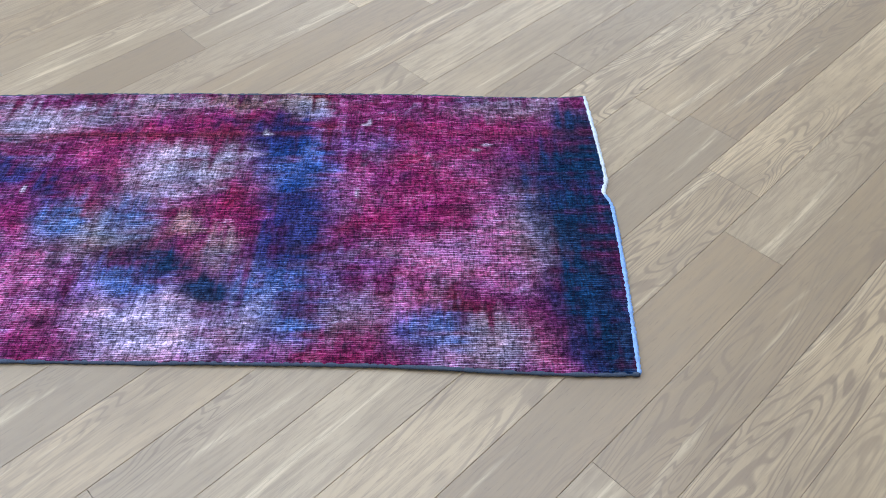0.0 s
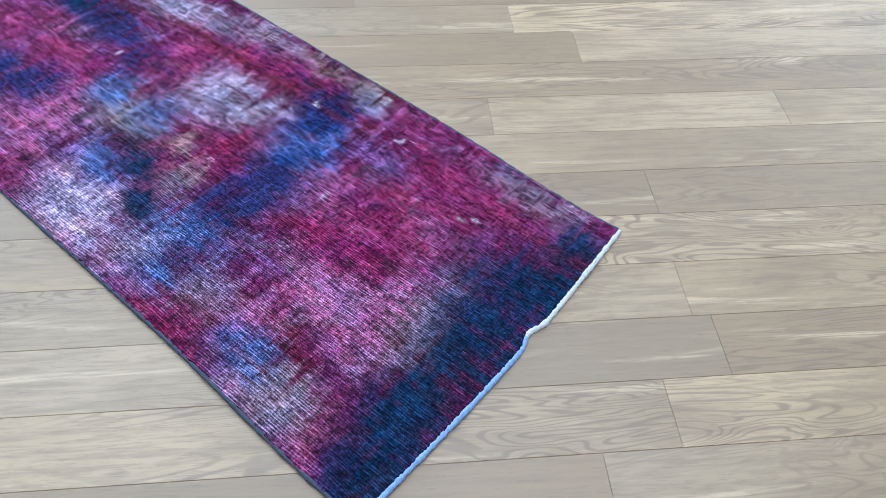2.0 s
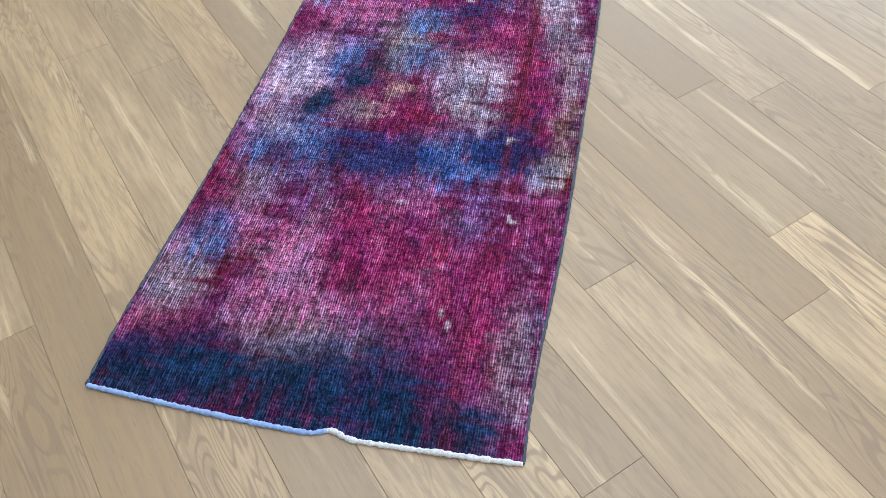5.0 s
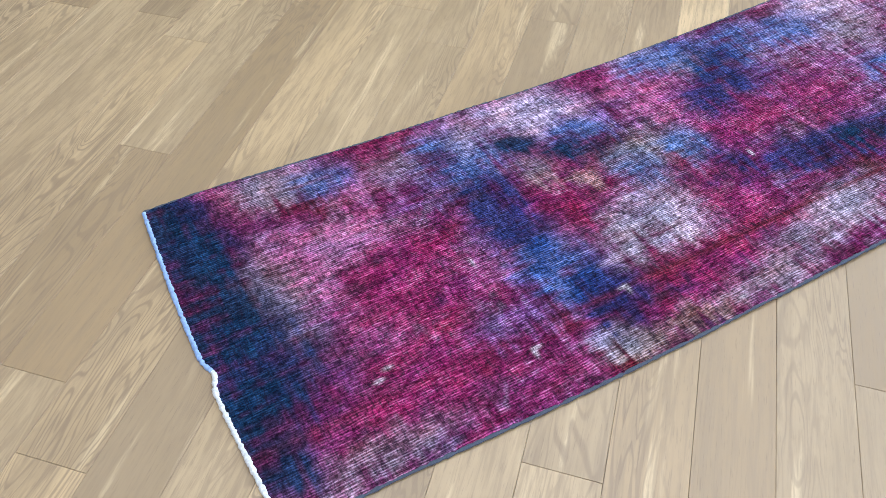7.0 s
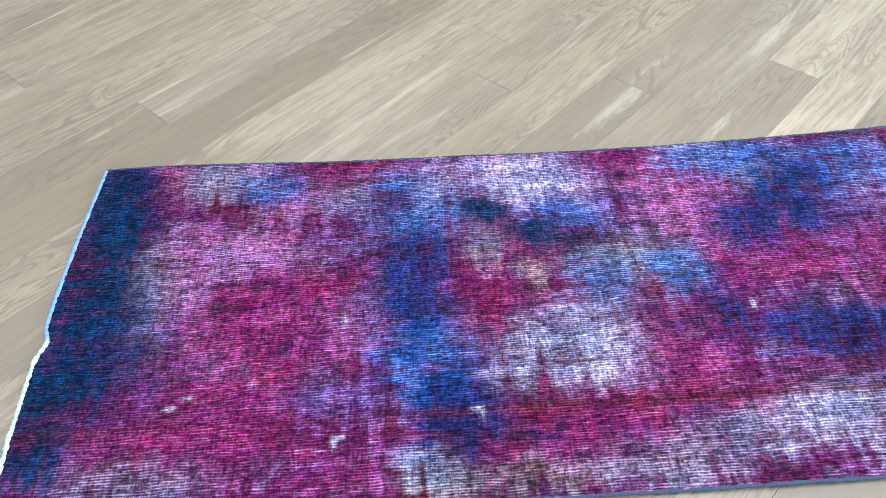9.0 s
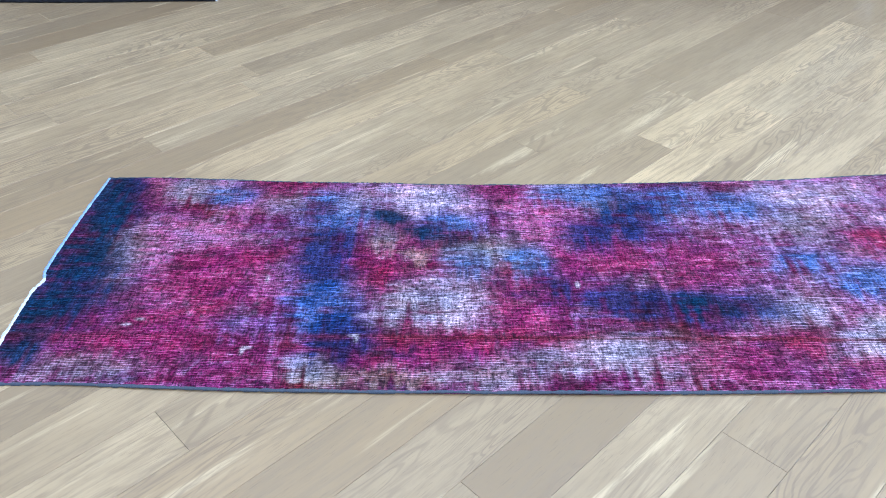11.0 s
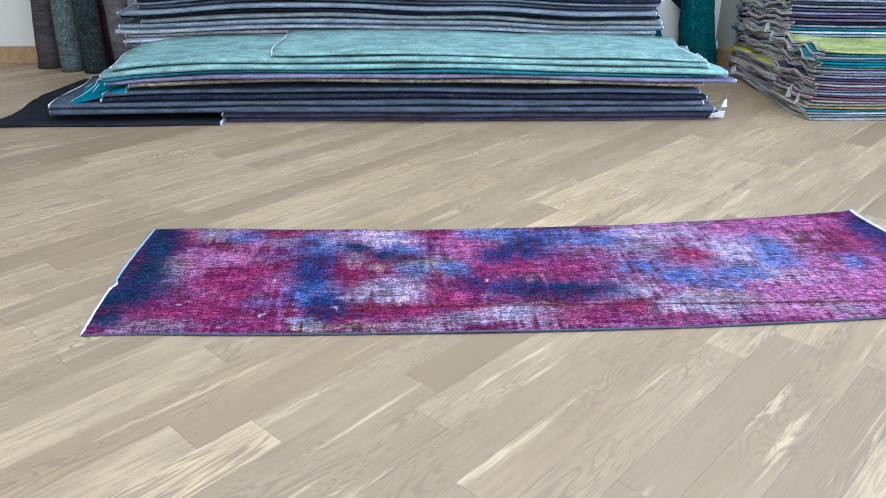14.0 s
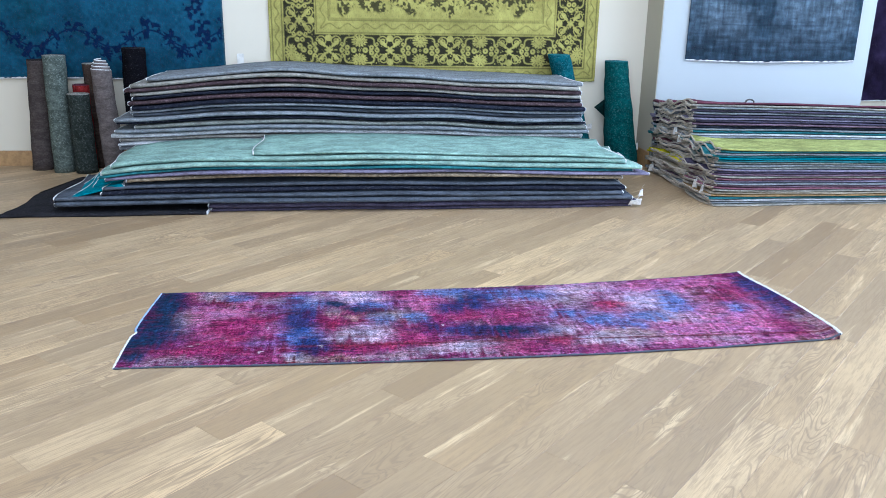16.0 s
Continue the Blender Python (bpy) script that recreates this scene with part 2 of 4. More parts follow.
def cloudy(u, v, scale, seed, octaves=4):
    total = np.zeros_like(u)
    for k in range(octaves):
        total += value_noise(u * scale * 2**k + 13.7 * k, v * scale * 2**k + 5.1 * k, seed + k) * 0.55**k
    return total


def set_dye(me, rgb):
    layer = me.color_attributes.new("dye", "FLOAT_COLOR", "POINT")
    layer.data.foreach_set("color", np.column_stack([np.clip(rgb, 0, 1), np.ones(len(rgb))]).astype(np.float32).ravel())


# ---- room ----
ROOM_W, ROOM_E, ROOM_S, ROOM_N, TOP = -5.5, 7.8, -11.0, 4.23, 4.4
structure("wall_north", (ROOM_W, ROOM_N, 0), (3.60, ROOM_N + 0.2, TOP), CREAM, "cream painted plaster wall behind the rug piles", "wall")
structure("wall_pillar", (3.60, 3.87, 0), (5.55, 5.6, TOP), WHITE, "white painted wall projecting into the showroom", "wall", 0.006)
# Thin facing whose darker colour holds the shade on the side turned from daylight.
structure("wall_return", (3.594, 3.868, 0), (3.60, ROOM_N, TOP), SHADED_CREAM, "short return of the projecting wall, its cream darkened for shade", "wall")
structure("wall_alcove", (5.55, 5.4, 0), (ROOM_E, 5.6, TOP), CREAM, "cream wall set back beyond the projecting wall", "wall")
structure("wall_west", (ROOM_W - 0.2, ROOM_S, 0), (ROOM_W, ROOM_N + 0.2, TOP), CREAM, "plain cream painted side wall", "wall")


def ceiling_with_rooflight():
    """The ceiling round a glazed rooflight, and the rooflight's frame and panes."""
    x0, x1, y0, y1 = -1.4, 4.6, -2.6, 2.2
    bm = bmesh.new()
    for lo, hi in (((ROOM_W - 0.2, ROOM_S - 0.2), (x0, 5.6)), ((x1, ROOM_S - 0.2), (ROOM_E + 0.2, 5.6)), ((x0, ROOM_S - 0.2), (x1, y0)), ((x0, y1), (x1, 5.6))):
        for v in bmesh.ops.create_cube(bm, size=1.0)["verts"]:
            v.co = (lo[0] if v.co.x < 0 else hi[0], lo[1] if v.co.y < 0 else hi[1], TOP if v.co.z < 0 else TOP + 0.15)
    me = bpy.data.meshes.new("ceiling")
    bm.to_mesh(me)
    bm.free()
    me.materials.append(CEIL)
    tagged(new("ceiling", me), "plain white ceiling round a large rooflight", "ceiling", kind="structure")
    win = thing("window_9", "large flat rooflight with dark bars", "window", kind="structure")
    for k in range(4):
        x = x0 + (x1 - x0) * k / 3
        child("window_frame", box_mesh("window_frame", (max(x - 0.04, x0), y0, TOP + 0.02), (min(x + 0.04, x1), y1, TOP + 0.12), FRAME), win)
        if k < 3:
            pane = child("pane", box_mesh("pane", (x + 0.05, y0, TOP + 0.06), (x + (x1 - x0) / 3 - 0.05, y1, TOP + 0.07), GLASS), win)
            pane.visible_shadow = False


ceiling_with_rooflight()


def glazed_wall(name, along, low, high, across, outward, openings, number):
    """A wall with window openings along x or y; sill 0.25 m, head 4.05 m."""
    def block(a0, a1, z0, z1, d0, d1):
        lo, hi = ((a0, d0), (a1, d1)) if along == "x" else ((d0, a0), (d1, a1))
        return (*lo, z0), (*hi, z1)
    d0, d1 = sorted((across, across + 0.2 * outward))
    bm = bmesh.new()
    spots = [low] + [v for o in openings for v in o] + [high]
    pieces = [block(a, b, 0, TOP, d0, d1) for a, b in zip(spots[0::2], spots[1::2])]
    pieces += [block(a, b, z0, z1, d0, d1) for a, b in openings for z0, z1 in ((0, 0.25), (4.05, TOP))]
    for lo, hi in pieces:
        made = bmesh.ops.create_cube(bm, size=1.0)["verts"]
        for v in made:
            v.co = [lo[i] if v.co[i] < 0 else hi[i] for i in range(3)]
    me = bpy.data.meshes.new(name)
    bm.to_mesh(me)
    bm.free()
    me.materials.append(WHITE)
    tagged(new(name, me), "unseen white wall with tall shop windows", "wall", kind="structure")
    mid = across + 0.1 * outward
    for k, (a, b) in enumerate(openings):
        win = thing(f"window_{number + k}", "unseen tall dark-framed shop window with an area light before it", "window", kind="structure")
        for p, q, z0, z1 in ((a, a + 0.06, 0.25, 4.05), (b - 0.06, b, 0.25, 4.05), (a + 0.06, b - 0.06, 0.25, 0.31), (a + 0.06, b - 0.06, 3.99, 4.05)):
            child("window_frame", box_mesh("window_frame", *block(p, q, z0, z1, mid - 0.03, mid + 0.03), FRAME), win)
        pane = child("pane", box_mesh("pane", *block(a + 0.06, b - 0.06, 0.31, 3.99, mid - 0.004, mid + 0.004), GLASS), win)
        pane.visible_shadow = False


glazed_wall("wall_east", "y", ROOM_S, 5.6, ROOM_E, 1, [(-5.2, -2.4), (-2.2, 0.6), (0.8, 3.6)], 1)
# Made-up windows, out of view, built round the added south fill.
glazed_wall("wall_south", "x", ROOM_W, ROOM_E, ROOM_S, -1, [(-5.2, -2.1), (-1.85, 1.25), (1.5, 4.6)], 4)
structure("baseboard", (ROOM_W, ROOM_N - 0.018, 0), (3.58, ROOM_N, 0.13), TRIM, "honey oak baseboard along the cream wall", "baseboard", 0.004)
structure("baseboard", (3.576, 3.855, 0), (3.594, ROOM_N - 0.02, 0.15), TRIM, "honey oak baseboard on the short return wall", "baseboard", 0.004)
structure("baseboard", (3.596, 3.852, 0), (5.55, 3.87, 0.15), TRIM, "honey oak baseboard below the white wall", "baseboard", 0.004)

# ---- oak floor, laid on the diagonal ----
PLANK, ORIGIN, TURNED = 0.1384, -0.459, 44.0
DRAWN = {7: (0.155, 1.904), 6: (0.01,), 8: (0.775,), -2: (-0.035,), 0: (0.237,), 9: (1.229,), 2: (-0.097, 1.62), 3: (2.06,), 1: (2.30,), 11: (0.618,), -8: (1.33,), -6: (1.018,), -3: (0.127,), 15: (0.787,), -7: (0.32,), -9: (1.541,)}
TONES = ((7, 1.0, 0.3), (8, 0.4, 0.3), (-2, 0.4, 0.3), (-2, -0.3, 0.85), (-3, -0.2, 0.95), (9, 1.6, 0.95), (11, 0.3, 0.9), (6, -0.3, 0.8), (7, 2.3, 0.25), (-8, 1.6, 0.95), (-6, 0.7, 0.2), (0, 0.0, 0.9))
floor = structure("floor", (ROOM_W - 0.2, ROOM_S - 0.2, -0.10), (ROOM_E + 0.2, 5.6, -0.022), plain("floor_underlay", (0.05, 0.035, 0.022), 0.9, 20), "diagonal wide-plank oiled oak floor", "floor")


def plank_shape(length, wide, x0=0.0, y0=0.0):
    g, e = 0.0003, 0.0006
    lo = [(x0 + g, y0 + g), (x0 + length - g, y0 + g), (x0 + length - g, y0 + wide - g), (x0 + g, y0 + wide - g)]
    hi = [(x0 + g + e, y0 + g + e), (x0 + length - g - e, y0 + g + e), (x0 + length - g - e, y0 + wide - g - e), (x0 + g + e, y0 + wide - g - e)]
    verts = [(x, y, -0.021) for x, y in lo] + [(x, y, -0.0005) for x, y in lo] + [(x, y, 0.0) for x, y in hi]
    faces = [(8, 9, 10, 11)] + [(r + k, r + (k + 1) % 4, r + 4 + (k + 1) % 4, r + 4 + k) for r in (0, 4) for k in range(4)]
    return verts, faces


def lay_floor():
    rng = random.Random(11)
    a = radians(TURNED)
    turn = Matrix.Rotation(a, 4, "Z")
    inside = lambda s, c, m: (ROOM_W + m < s * math.cos(a) - c * math.sin(a) < ROOM_E - m) and (ROOM_S + m < s * math.sin(a) + c * math.cos(a) < 5.4 - m)
    near, far = [], []
    for row in range(-125, 90):
        c = ORIGIN + row * PLANK
        fixed = sorted(DRAWN.get(row, ()))
        cuts = list(fixed) if fixed else [rng.uniform(-0.7, 0.7)]
        if len(cuts) == 2 and cuts[1] - cuts[0] > 2.2:
            cuts.insert(1, (cuts[0] + cuts[1]) / 2)
        while cuts[0] > -15:
            cuts.insert(0, cuts[0] - rng.choice((0.75, 0.95, 1.2, 1.5, 1.8, 2.1)))
        while cuts[-1] < 13:
            cuts.append(cuts[-1] + rng.choice((0.75, 0.95, 1.2, 1.5, 1.8, 2.1)))
        for s0, s1 in zip(cuts, cuts[1:]):
            within = [s for s in (s0 + (s1 - s0) * k / 24 for k in range(25)) if inside(s, c + PLANK / 2, -0.06)]
            if len(within) < 2:
                continue
            s0, s1 = within[0], within[-1]
            sm = (s0 + s1) / 2
            x, y = sm * math.cos(a) - c * math.sin(a), sm * math.sin(a) + c * math.cos(a)
            tone = min(max(rng.gauss(0.48, 0.27), 0.05), 0.98)
            tone = next((v for r, s, v in TONES if r == row and s0 < s < s1), tone)
            ((near if math.hypot((x - 1.2) / 1.25, y - 0.5) < 2.95 else far)).append((s0, s1, c, tone))
    near.sort(key=lambda p: p[2])
    for s0, s1, c, tone in near:
        me = mesh_from("plank", *plank_shape(s1 - s0, PLANK), OAK, smooth=False)
        ob = child("plank", me, floor)
        ob.matrix_world = turn @ Matrix.Translation((s0, c, 0))
        ob.color = (tone, 0, 0, 1)
    verts, faces = [], []
    for s0, s1, c, tone in far:
        v, f = plank_shape(s1 - s0, PLANK, s0, c)
        faces += [tuple(i + len(verts) for i in face) for face in f]
        verts += v
    ob = child("outer_planks", mesh_from("outer_planks", verts, faces, OAK, smooth=False), floor)
    ob.matrix_world, ob.color = turn, (0.5, 1, 0, 1)
    tagged(ob, kind="stuff")


# ---- the overdyed runner ----
LENGTH, WIDTH = 3.0, 0.85
DYES = dict(  # colour: spots as (along, across, half length, half width)
    pale_field=[(2.30, 0.45, 0.55, 0.30), (1.95, 0.62, 0.30, 0.16), (2.05, 0.12, 0.30, 0.08), (0.88, 0.70, 0.20, 0.09)],
    grey=[(0.26, 0.77, 0.10, 0.05), (0.17, 0.76, 0.05, 0.04), (0.18, 0.47, 0.06, 0.12), (0.17, 0.37, 0.05, 0.07), (1.42, 0.69, 0.06, 0.04), (0.92, 0.24, 0.11, 0.06), (1.10, 0.44, 0.12, 0.07), (1.22, 0.06, 0.10, 0.03), (1.09, 0.03, 0.12, 0.03), (0.20, 0.05, 0.10, 0.03), (0.53, 0.70, 0.06, 0.05), (1.98, 0.58, 0.09, 0.08), (2.09, 0.13, 0.18, 0.06), (1.93, 0.09, 0.10, 0.04), (2.50, 0.09, 0.12, 0.04), (1.45, 0.08, 0.12, 0.05)],
    white=[(0.92, 0.73, 0.10, 0.05), (0.97, 0.70, 0.07, 0.04), (0.75, 0.69, 0.05, 0.04), (1.01, 0.30, 0.07, 0.05), (1.03, 0.24, 0.07, 0.04), (0.90, 0.27, 0.04, 0.03), (1.33, 0.78, 0.08, 0.02), (1.36, 0.09, 0.10, 0.04), (0.35, 0.53, 0.05, 0.03), (2.03, 0.75, 0.14, 0.05), (1.80, 0.24, 0.08, 0.05), (2.28, 0.55, 0.11, 0.10), (2.40, 0.37, 0.13, 0.08), (2.38, 0.66, 0.10, 0.05), (1.95, 0.14, 0.12, 0.03), (0.69, 0.05, 0.03, 0.02)],
    pink=[(0.43, 0.67, 0.06, 0.06), (0.27, 0.55, 0.06, 0.06), (0.35, 0.53, 0.07, 0.05), (0.26, 0.39, 0.04, 0.07), (0.31, 0.28, 0.05, 0.06), (1.20, 0.68, 0.09, 0.06), (1.29, 0.64, 0.06, 0.08), (1.23, 0.59, 0.06, 0.05), (1.52, 0.42, 0.04, 0.04), (0.60, 0.33, 0.05, 0.05), (2.45, 0.75, 0.13, 0.07), (2.62, 0.81, 0.14, 0.07), (2.77, 0.78, 0.10, 0.07), (2.34, 0.22, 0.15, 0.06), (2.62, 0.22, 0.15, 0.09), (2.55, 0.42, 0.10, 0.09), (2.34, 0.05, 0.14, 0.03), (2.78, 0.42, 0.10, 0.09), (2.70, 0.08, 0.14, 0.05)],
    crimson=[(0.13, 0.74, 0.05, 0.10), (0.19, 0.14, 0.08, 0.05), (0.53, 0.78, 0.07, 0.05), (0.45, 0.42, 0.11, 0.08), (0.40, 0.34, 0.13, 0.08), (0.27, 0.20, 0.10, 0.06), (0.37, 0.15, 0.11, 0.05), (0.82, 0.44, 0.06, 0.05), (0.93, 0.45, 0.08, 0.05), (1.14, 0.76, 0.08, 0.04), (1.46, 0.45, 0.10, 0.06), (1.30, 0.42, 0.06, 0.05), (1.16, 0.22, 0.07, 0.05), (1.26, 0.31, 0.06, 0.05), (1.00, 0.10, 0.10, 0.03), (1.63, 0.43, 0.10, 0.07), (1.60, 0.07, 0.14, 0.04), (1.80, 0.12, 0.07, 0.06), (2.11, 0.52, 0.08, 0.06), (2.82, 0.66, 0.07, 0.14), (2.72, 0.56, 0.08, 0.06), (2.85, 0.22, 0.06, 0.08), (1.93, 0.05, 0.10, 0.03)],
    red=[(0.81, 0.35, 0.035, 0.06), (0.46, 0.23, 0.04, 0.03), (0.47, 0.145, 0.05, 0.02), (1.13, 0.38, 0.03, 0.03), (0.89, 0.145, 0.09, 0.014), (1.10, 0.142, 0.12, 0.012), (2.15, 0.53, 0.05, 0.03), (1.81, 0.13, 0.04, 0.04)],
    olive=[(0.82, 0.52, 0.04, 0.03), (0.92, 0.45, 0.03, 0.02), (1.06, 0.47, 0.06, 0.04), (0.86, 0.012, 0.09, 0.012), (0.73, 0.02, 0.05, 0.012), (2.14, 0.19, 0.10, 0.04), (2.98, 0.16, 0.06, 0.16), (2.88, 0.03, 0.12, 0.02)],
    purple=[(0.60, 0.60, 0.08, 0.10), (0.62, 0.42, 0.04, 0.10), (0.64, 0.25, 0.04, 0.06), (1.57, 0.54, 0.06, 0.06), (0.56, 0.18, 0.08, 0.04), (2.90, 0.40, 0.04, 0.08)],
    blue=[(0.38, 0.74, 0.04, 0.03), (0.67, 0.68, 0.04, 0.06), (0.72, 0.61, 0.06, 0.05), (0.70, 0.30, 0.05, 0.05), (0.71, 0.24, 0.05, 0.04), (1.34, 0.74, 0.07, 0.03), (1.00, 0.60, 0.06, 0.03), (1.19, 0.42, 0.04, 0.04), (1.04, 0.42, 0.03, 0.04), (1.63, 0.70, 0.09, 0.06), (1.48, 0.72, 0.09, 0.05), (1.80, 0.68, 0.08, 0.05), (1.40, 0.76, 0.07, 0.03), (1.89, 0.43, 0.06, 0.03), (2.03, 0.35, 0.08, 0.035), (2.13, 0.29, 0.07, 0.03), (2.26, 0.37, 0.09, 0.035), (2.46, 0.57, 0.04, 0.12), (2.44, 0.46, 0.06, 0.04), (2.74, 0.44, 0.04, 0.04)],
    navy=[(0.69, 0.41, 0.04, 0.08), (0.69, 0.50, 0.04, 0.05), (0.74, 0.19, 0.04, 0.04), (0.77, 0.15, 0.04, 0.03), (0.73, 0.10, 0.03, 0.03), (0.09, 0.30, 0.09, 0.10), (0.08, 0.38, 0.09, 0.06), (0.07, 0.78, 0.025, 0.08), (0.10, 0.64, 0.03, 0.06), (1.47, 0.60, 0.08, 0.06), (1.38, 0.55, 0.05, 0.04), (1.50, 0.66, 0.07, 0.05), (1.40, 0.28, 0.08, 0.05), (1.47, 0.26, 0.08, 0.05), (1.70, 0.26, 0.08, 0.035), (1.58, 0.25, 0.06, 0.04), (1.26, 0.32, 0.03, 0.03), (2.98, 0.66, 0.06, 0.26), (2.93, 0.74, 0.04, 0.10)],
    teal=[(0.04, 0.62, 0.095, 0.16), (0.05, 0.47, 0.11, 0.13), (0.03, 0.25, 0.11, 0.09), (0.02, 0.76, 0.06, 0.12), (0.84, 0.63, 0.05, 0.04), (0.92, 0.56, 0.06, 0.025), (0.99, 0.52, 0.05, 0.02), (0.03, 0.12, 0.05, 0.08), (1.60, 0.26, 0.05, 0.03)],
)
STRENGTH = dict(pale_field=0.42, grey=0.72, white=0.48, pink=0.78, crimson=0.82, red=0.72, olive=0.45, purple=0.6, blue=0.80, navy=0.88, teal=0.96)
FLECKS = ((0.537, 0.103), (0.545, 0.112), (0.779, 0.148), (0.786, 0.140), (0.668, 0.009), (0.254, 0.192), (0.55, 0.355), (0.975, 0.012), (0.28, 0.21), (1.31, 0.33))
TINT = dict(pale_field=(0.28, 0.17, 0.30), teal=(0.003, 0.019, 0.050), navy=(0.004, 0.020, 0.090), blue=(0.028, 0.10, 0.29), purple=(0.090, 0.042, 0.155), white=(0.46, 0.42, 0.56),
            grey=(0.20, 0.165, 0.20), pink=(0.33, 0.07, 0.20), crimson=(0.185, 0.009, 0.068), red=(0.175, 0.006, 0.036), olive=(0.22, 0.18, 0.11))


def runner_edges(u, v):
    """Place on the floor of the point at u along and v across the runner (both 0 to 1): the cloth lies a little bowed."""
    near = 0.055 * u**4 - 0.026 * np.sin(np.pi * u**1.15) + 0.012 * np.exp(-(((u - 0.05) / 0.08) ** 2))
    far = 0.836 + 0.014 * u + 0.09 * u**2.4 - 0.062 * np.sin(np.pi * u**1.15) + 0.006 * np.sin(26 * u) * np.exp(-6 * u)
    left = -0.014 * np.sin(np.pi * v) + 0.012 * np.exp(-(((v - 0.42) / 0.03) ** 2))
    right = 2.975 + 0.05 * np.sin(np.pi * np.clip(v * 0.8 + 0.25, 0, 1)) + 0.012 * v
    return left + (right - left) * u, near + (far - near) * v


def CREASE(x):
    return 0.155 - 0.012 * x


def runner_height(x, y):
    z = 0.0085 + 0.0022 * value_noise(x * 4.0 + 3, y * 5.0 + 9, 5) + 0.0012 * value_noise(x * 11, y * 13, 8)
    curl = 0.024 * np.exp(-(((x - 3.03) / 0.055) ** 2)) * (0.35 + 0.65 * np.exp(-(((y - 0.04) / 0.25) ** 2)))
    return z + curl + 0.0028 * np.exp(-(((y - CREASE(x)) / 0.012) ** 2))


def build_runner():
    nu, nv = 700, 200
    u, v = np.meshgrid(np.linspace(0, 1, nu), np.linspace(0, 1, nv), indexing="ij")
    u, v = u.ravel(), v.ravel()
    x, y = runner_edges(u, v)
    z = runner_height(x, y)
    along = cloudy(x * 0.28, y * 1.9, 34, 71, 3)
    across = cloudy(x * 1.9, y * 0.28, 34, 81, 3)
    wx = x + 0.013 * cloudy(x, y, 9, 21, 3) + 0.017 * along
    wy = y + 0.013 * cloudy(x, y, 9, 41, 3) + 0.019 * across
    mottle = cloudy(x, y, 6, 61, 3)[:, None]
    rgb = np.clip(np.array((0.152, 0.014, 0.078)) + mottle * np.array((0.05, 0.012, 0.05)), 0.008, 1)
    worn = np.clip(0.5 * along + 0.5 * across + 0.5 * cloudy(x, y, 5, 131, 3) - 0.25, 0, 0.50)[:, None]
    rgb = rgb * (1 - worn) + worn * np.array((0.31, 0.10, 0.25))
    for k, (tint, amount) in enumerate((((0.012, 0.04, 0.13), 0.38), ((0.15, 0.008, 0.045), 0.45), ((0.30, 0.22, 0.34), 0.26), ((0.05, 0.06, 0.08), 0.3), ((0.32, 0.04, 0.19), 0.35))):
        patch = np.clip(1.6 * cloudy(wx * 0.8, wy * 1.2, 17, 201 + 10 * k, 4) - 0.55, 0, 1)
        alpha = (amount * patch * np.clip(x / 0.16, 0, 1))[:, None]
        rgb = rgb * (1 - alpha) + alpha * np.array(tint)
    for k, spots in DYES.items():
        w, spread = np.zeros_like(x), 0.024 if k in ("blue", "navy") else 0.012
        for bx, by, rx, ry in spots:
            r2 = ((wx - bx) / (rx + spread)) ** 2 + ((wy - by) / (ry + spread)) ** 2
            w = np.maximum(w, np.exp(-0.8 * r2**1.35))
        ragged = np.clip(w * (1 + 0.30 * along + 0.30 * across) + 0.30 * (along + across) * w * (1 - w), 0, 1)
        alpha = (STRENGTH[k] * ragged)[:, None]
        rgb = rgb * (1 - alpha) + alpha * np.array(TINT[k])
    rgb *= np.exp(0.26 * along + 0.24 * across + 0.16 * cloudy(x, y, 30, 91, 3))[:, None]
    rgb *= np.exp(cloudy(x * 0.7, y * 1.3, 26, 101, 3)[:, None] * np.array((0.15, 0.0, -0.08)))
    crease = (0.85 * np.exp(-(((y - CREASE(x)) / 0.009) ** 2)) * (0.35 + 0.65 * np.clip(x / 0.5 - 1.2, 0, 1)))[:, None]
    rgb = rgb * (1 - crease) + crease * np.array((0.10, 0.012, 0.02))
    for k, (fx, fy) in enumerate(FLECKS):
        fleck = np.exp(-(((x - fx) / (0.009 if k % 3 else 0.004)) ** 2) - (((y - fy) / (0.0035 if k % 3 else 0.009)) ** 2))[:, None]
        rgb = rgb * (1 - 0.7 * fleck) + 0.7 * fleck * np.array((0.72, 0.66, 0.74))
    rug = thing("runner_rug", "overdyed runner rug in magenta, crimson and blue, flat on oak floor", "rug")
    verts = list(zip(x, y, z))
    faces = grid_faces(nu, nv)
    border = [i * nv for i in range(nu)] + [(nu - 1) * nv + j for j in range(1, nv)] + [i * nv + nv - 1 for i in range(nu - 2, -1, -1)] + [j for j in range(nv - 2, 0, -1)]
    first = len(verts)
    verts += [(x[i], y[i], 0.0006) for i in border]
    n = len(border)
    faces += [(border[k], first + k, first + (k + 1) % n, border[(k + 1) % n]) for k in range(n)]
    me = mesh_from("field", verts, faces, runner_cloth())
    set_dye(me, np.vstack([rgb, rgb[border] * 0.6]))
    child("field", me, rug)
    grey_cord = plain("dark_side_cord", (0.085, 0.10, 0.14), 0.95, 300, 0.1)
    blue_cord = plain("blue_stained_cord", (0.32, 0.46, 0.80), 0.95, 160, 0.1)

    def edge(name, us, vs, radius, material, label, seed):
        ex, ey = runner_edges(us, vs)
        child(name, tube(name, zip(ex, ey, runner_height(ex, ey) - 0.003), radius, material, 7, 0.28, seed), rug, label)

    run = np.linspace(0, 1, 420)
    edge("side_binding", run, np.zeros(420), 0.0038, grey_cord, "dark grey overcast side cord", 1)
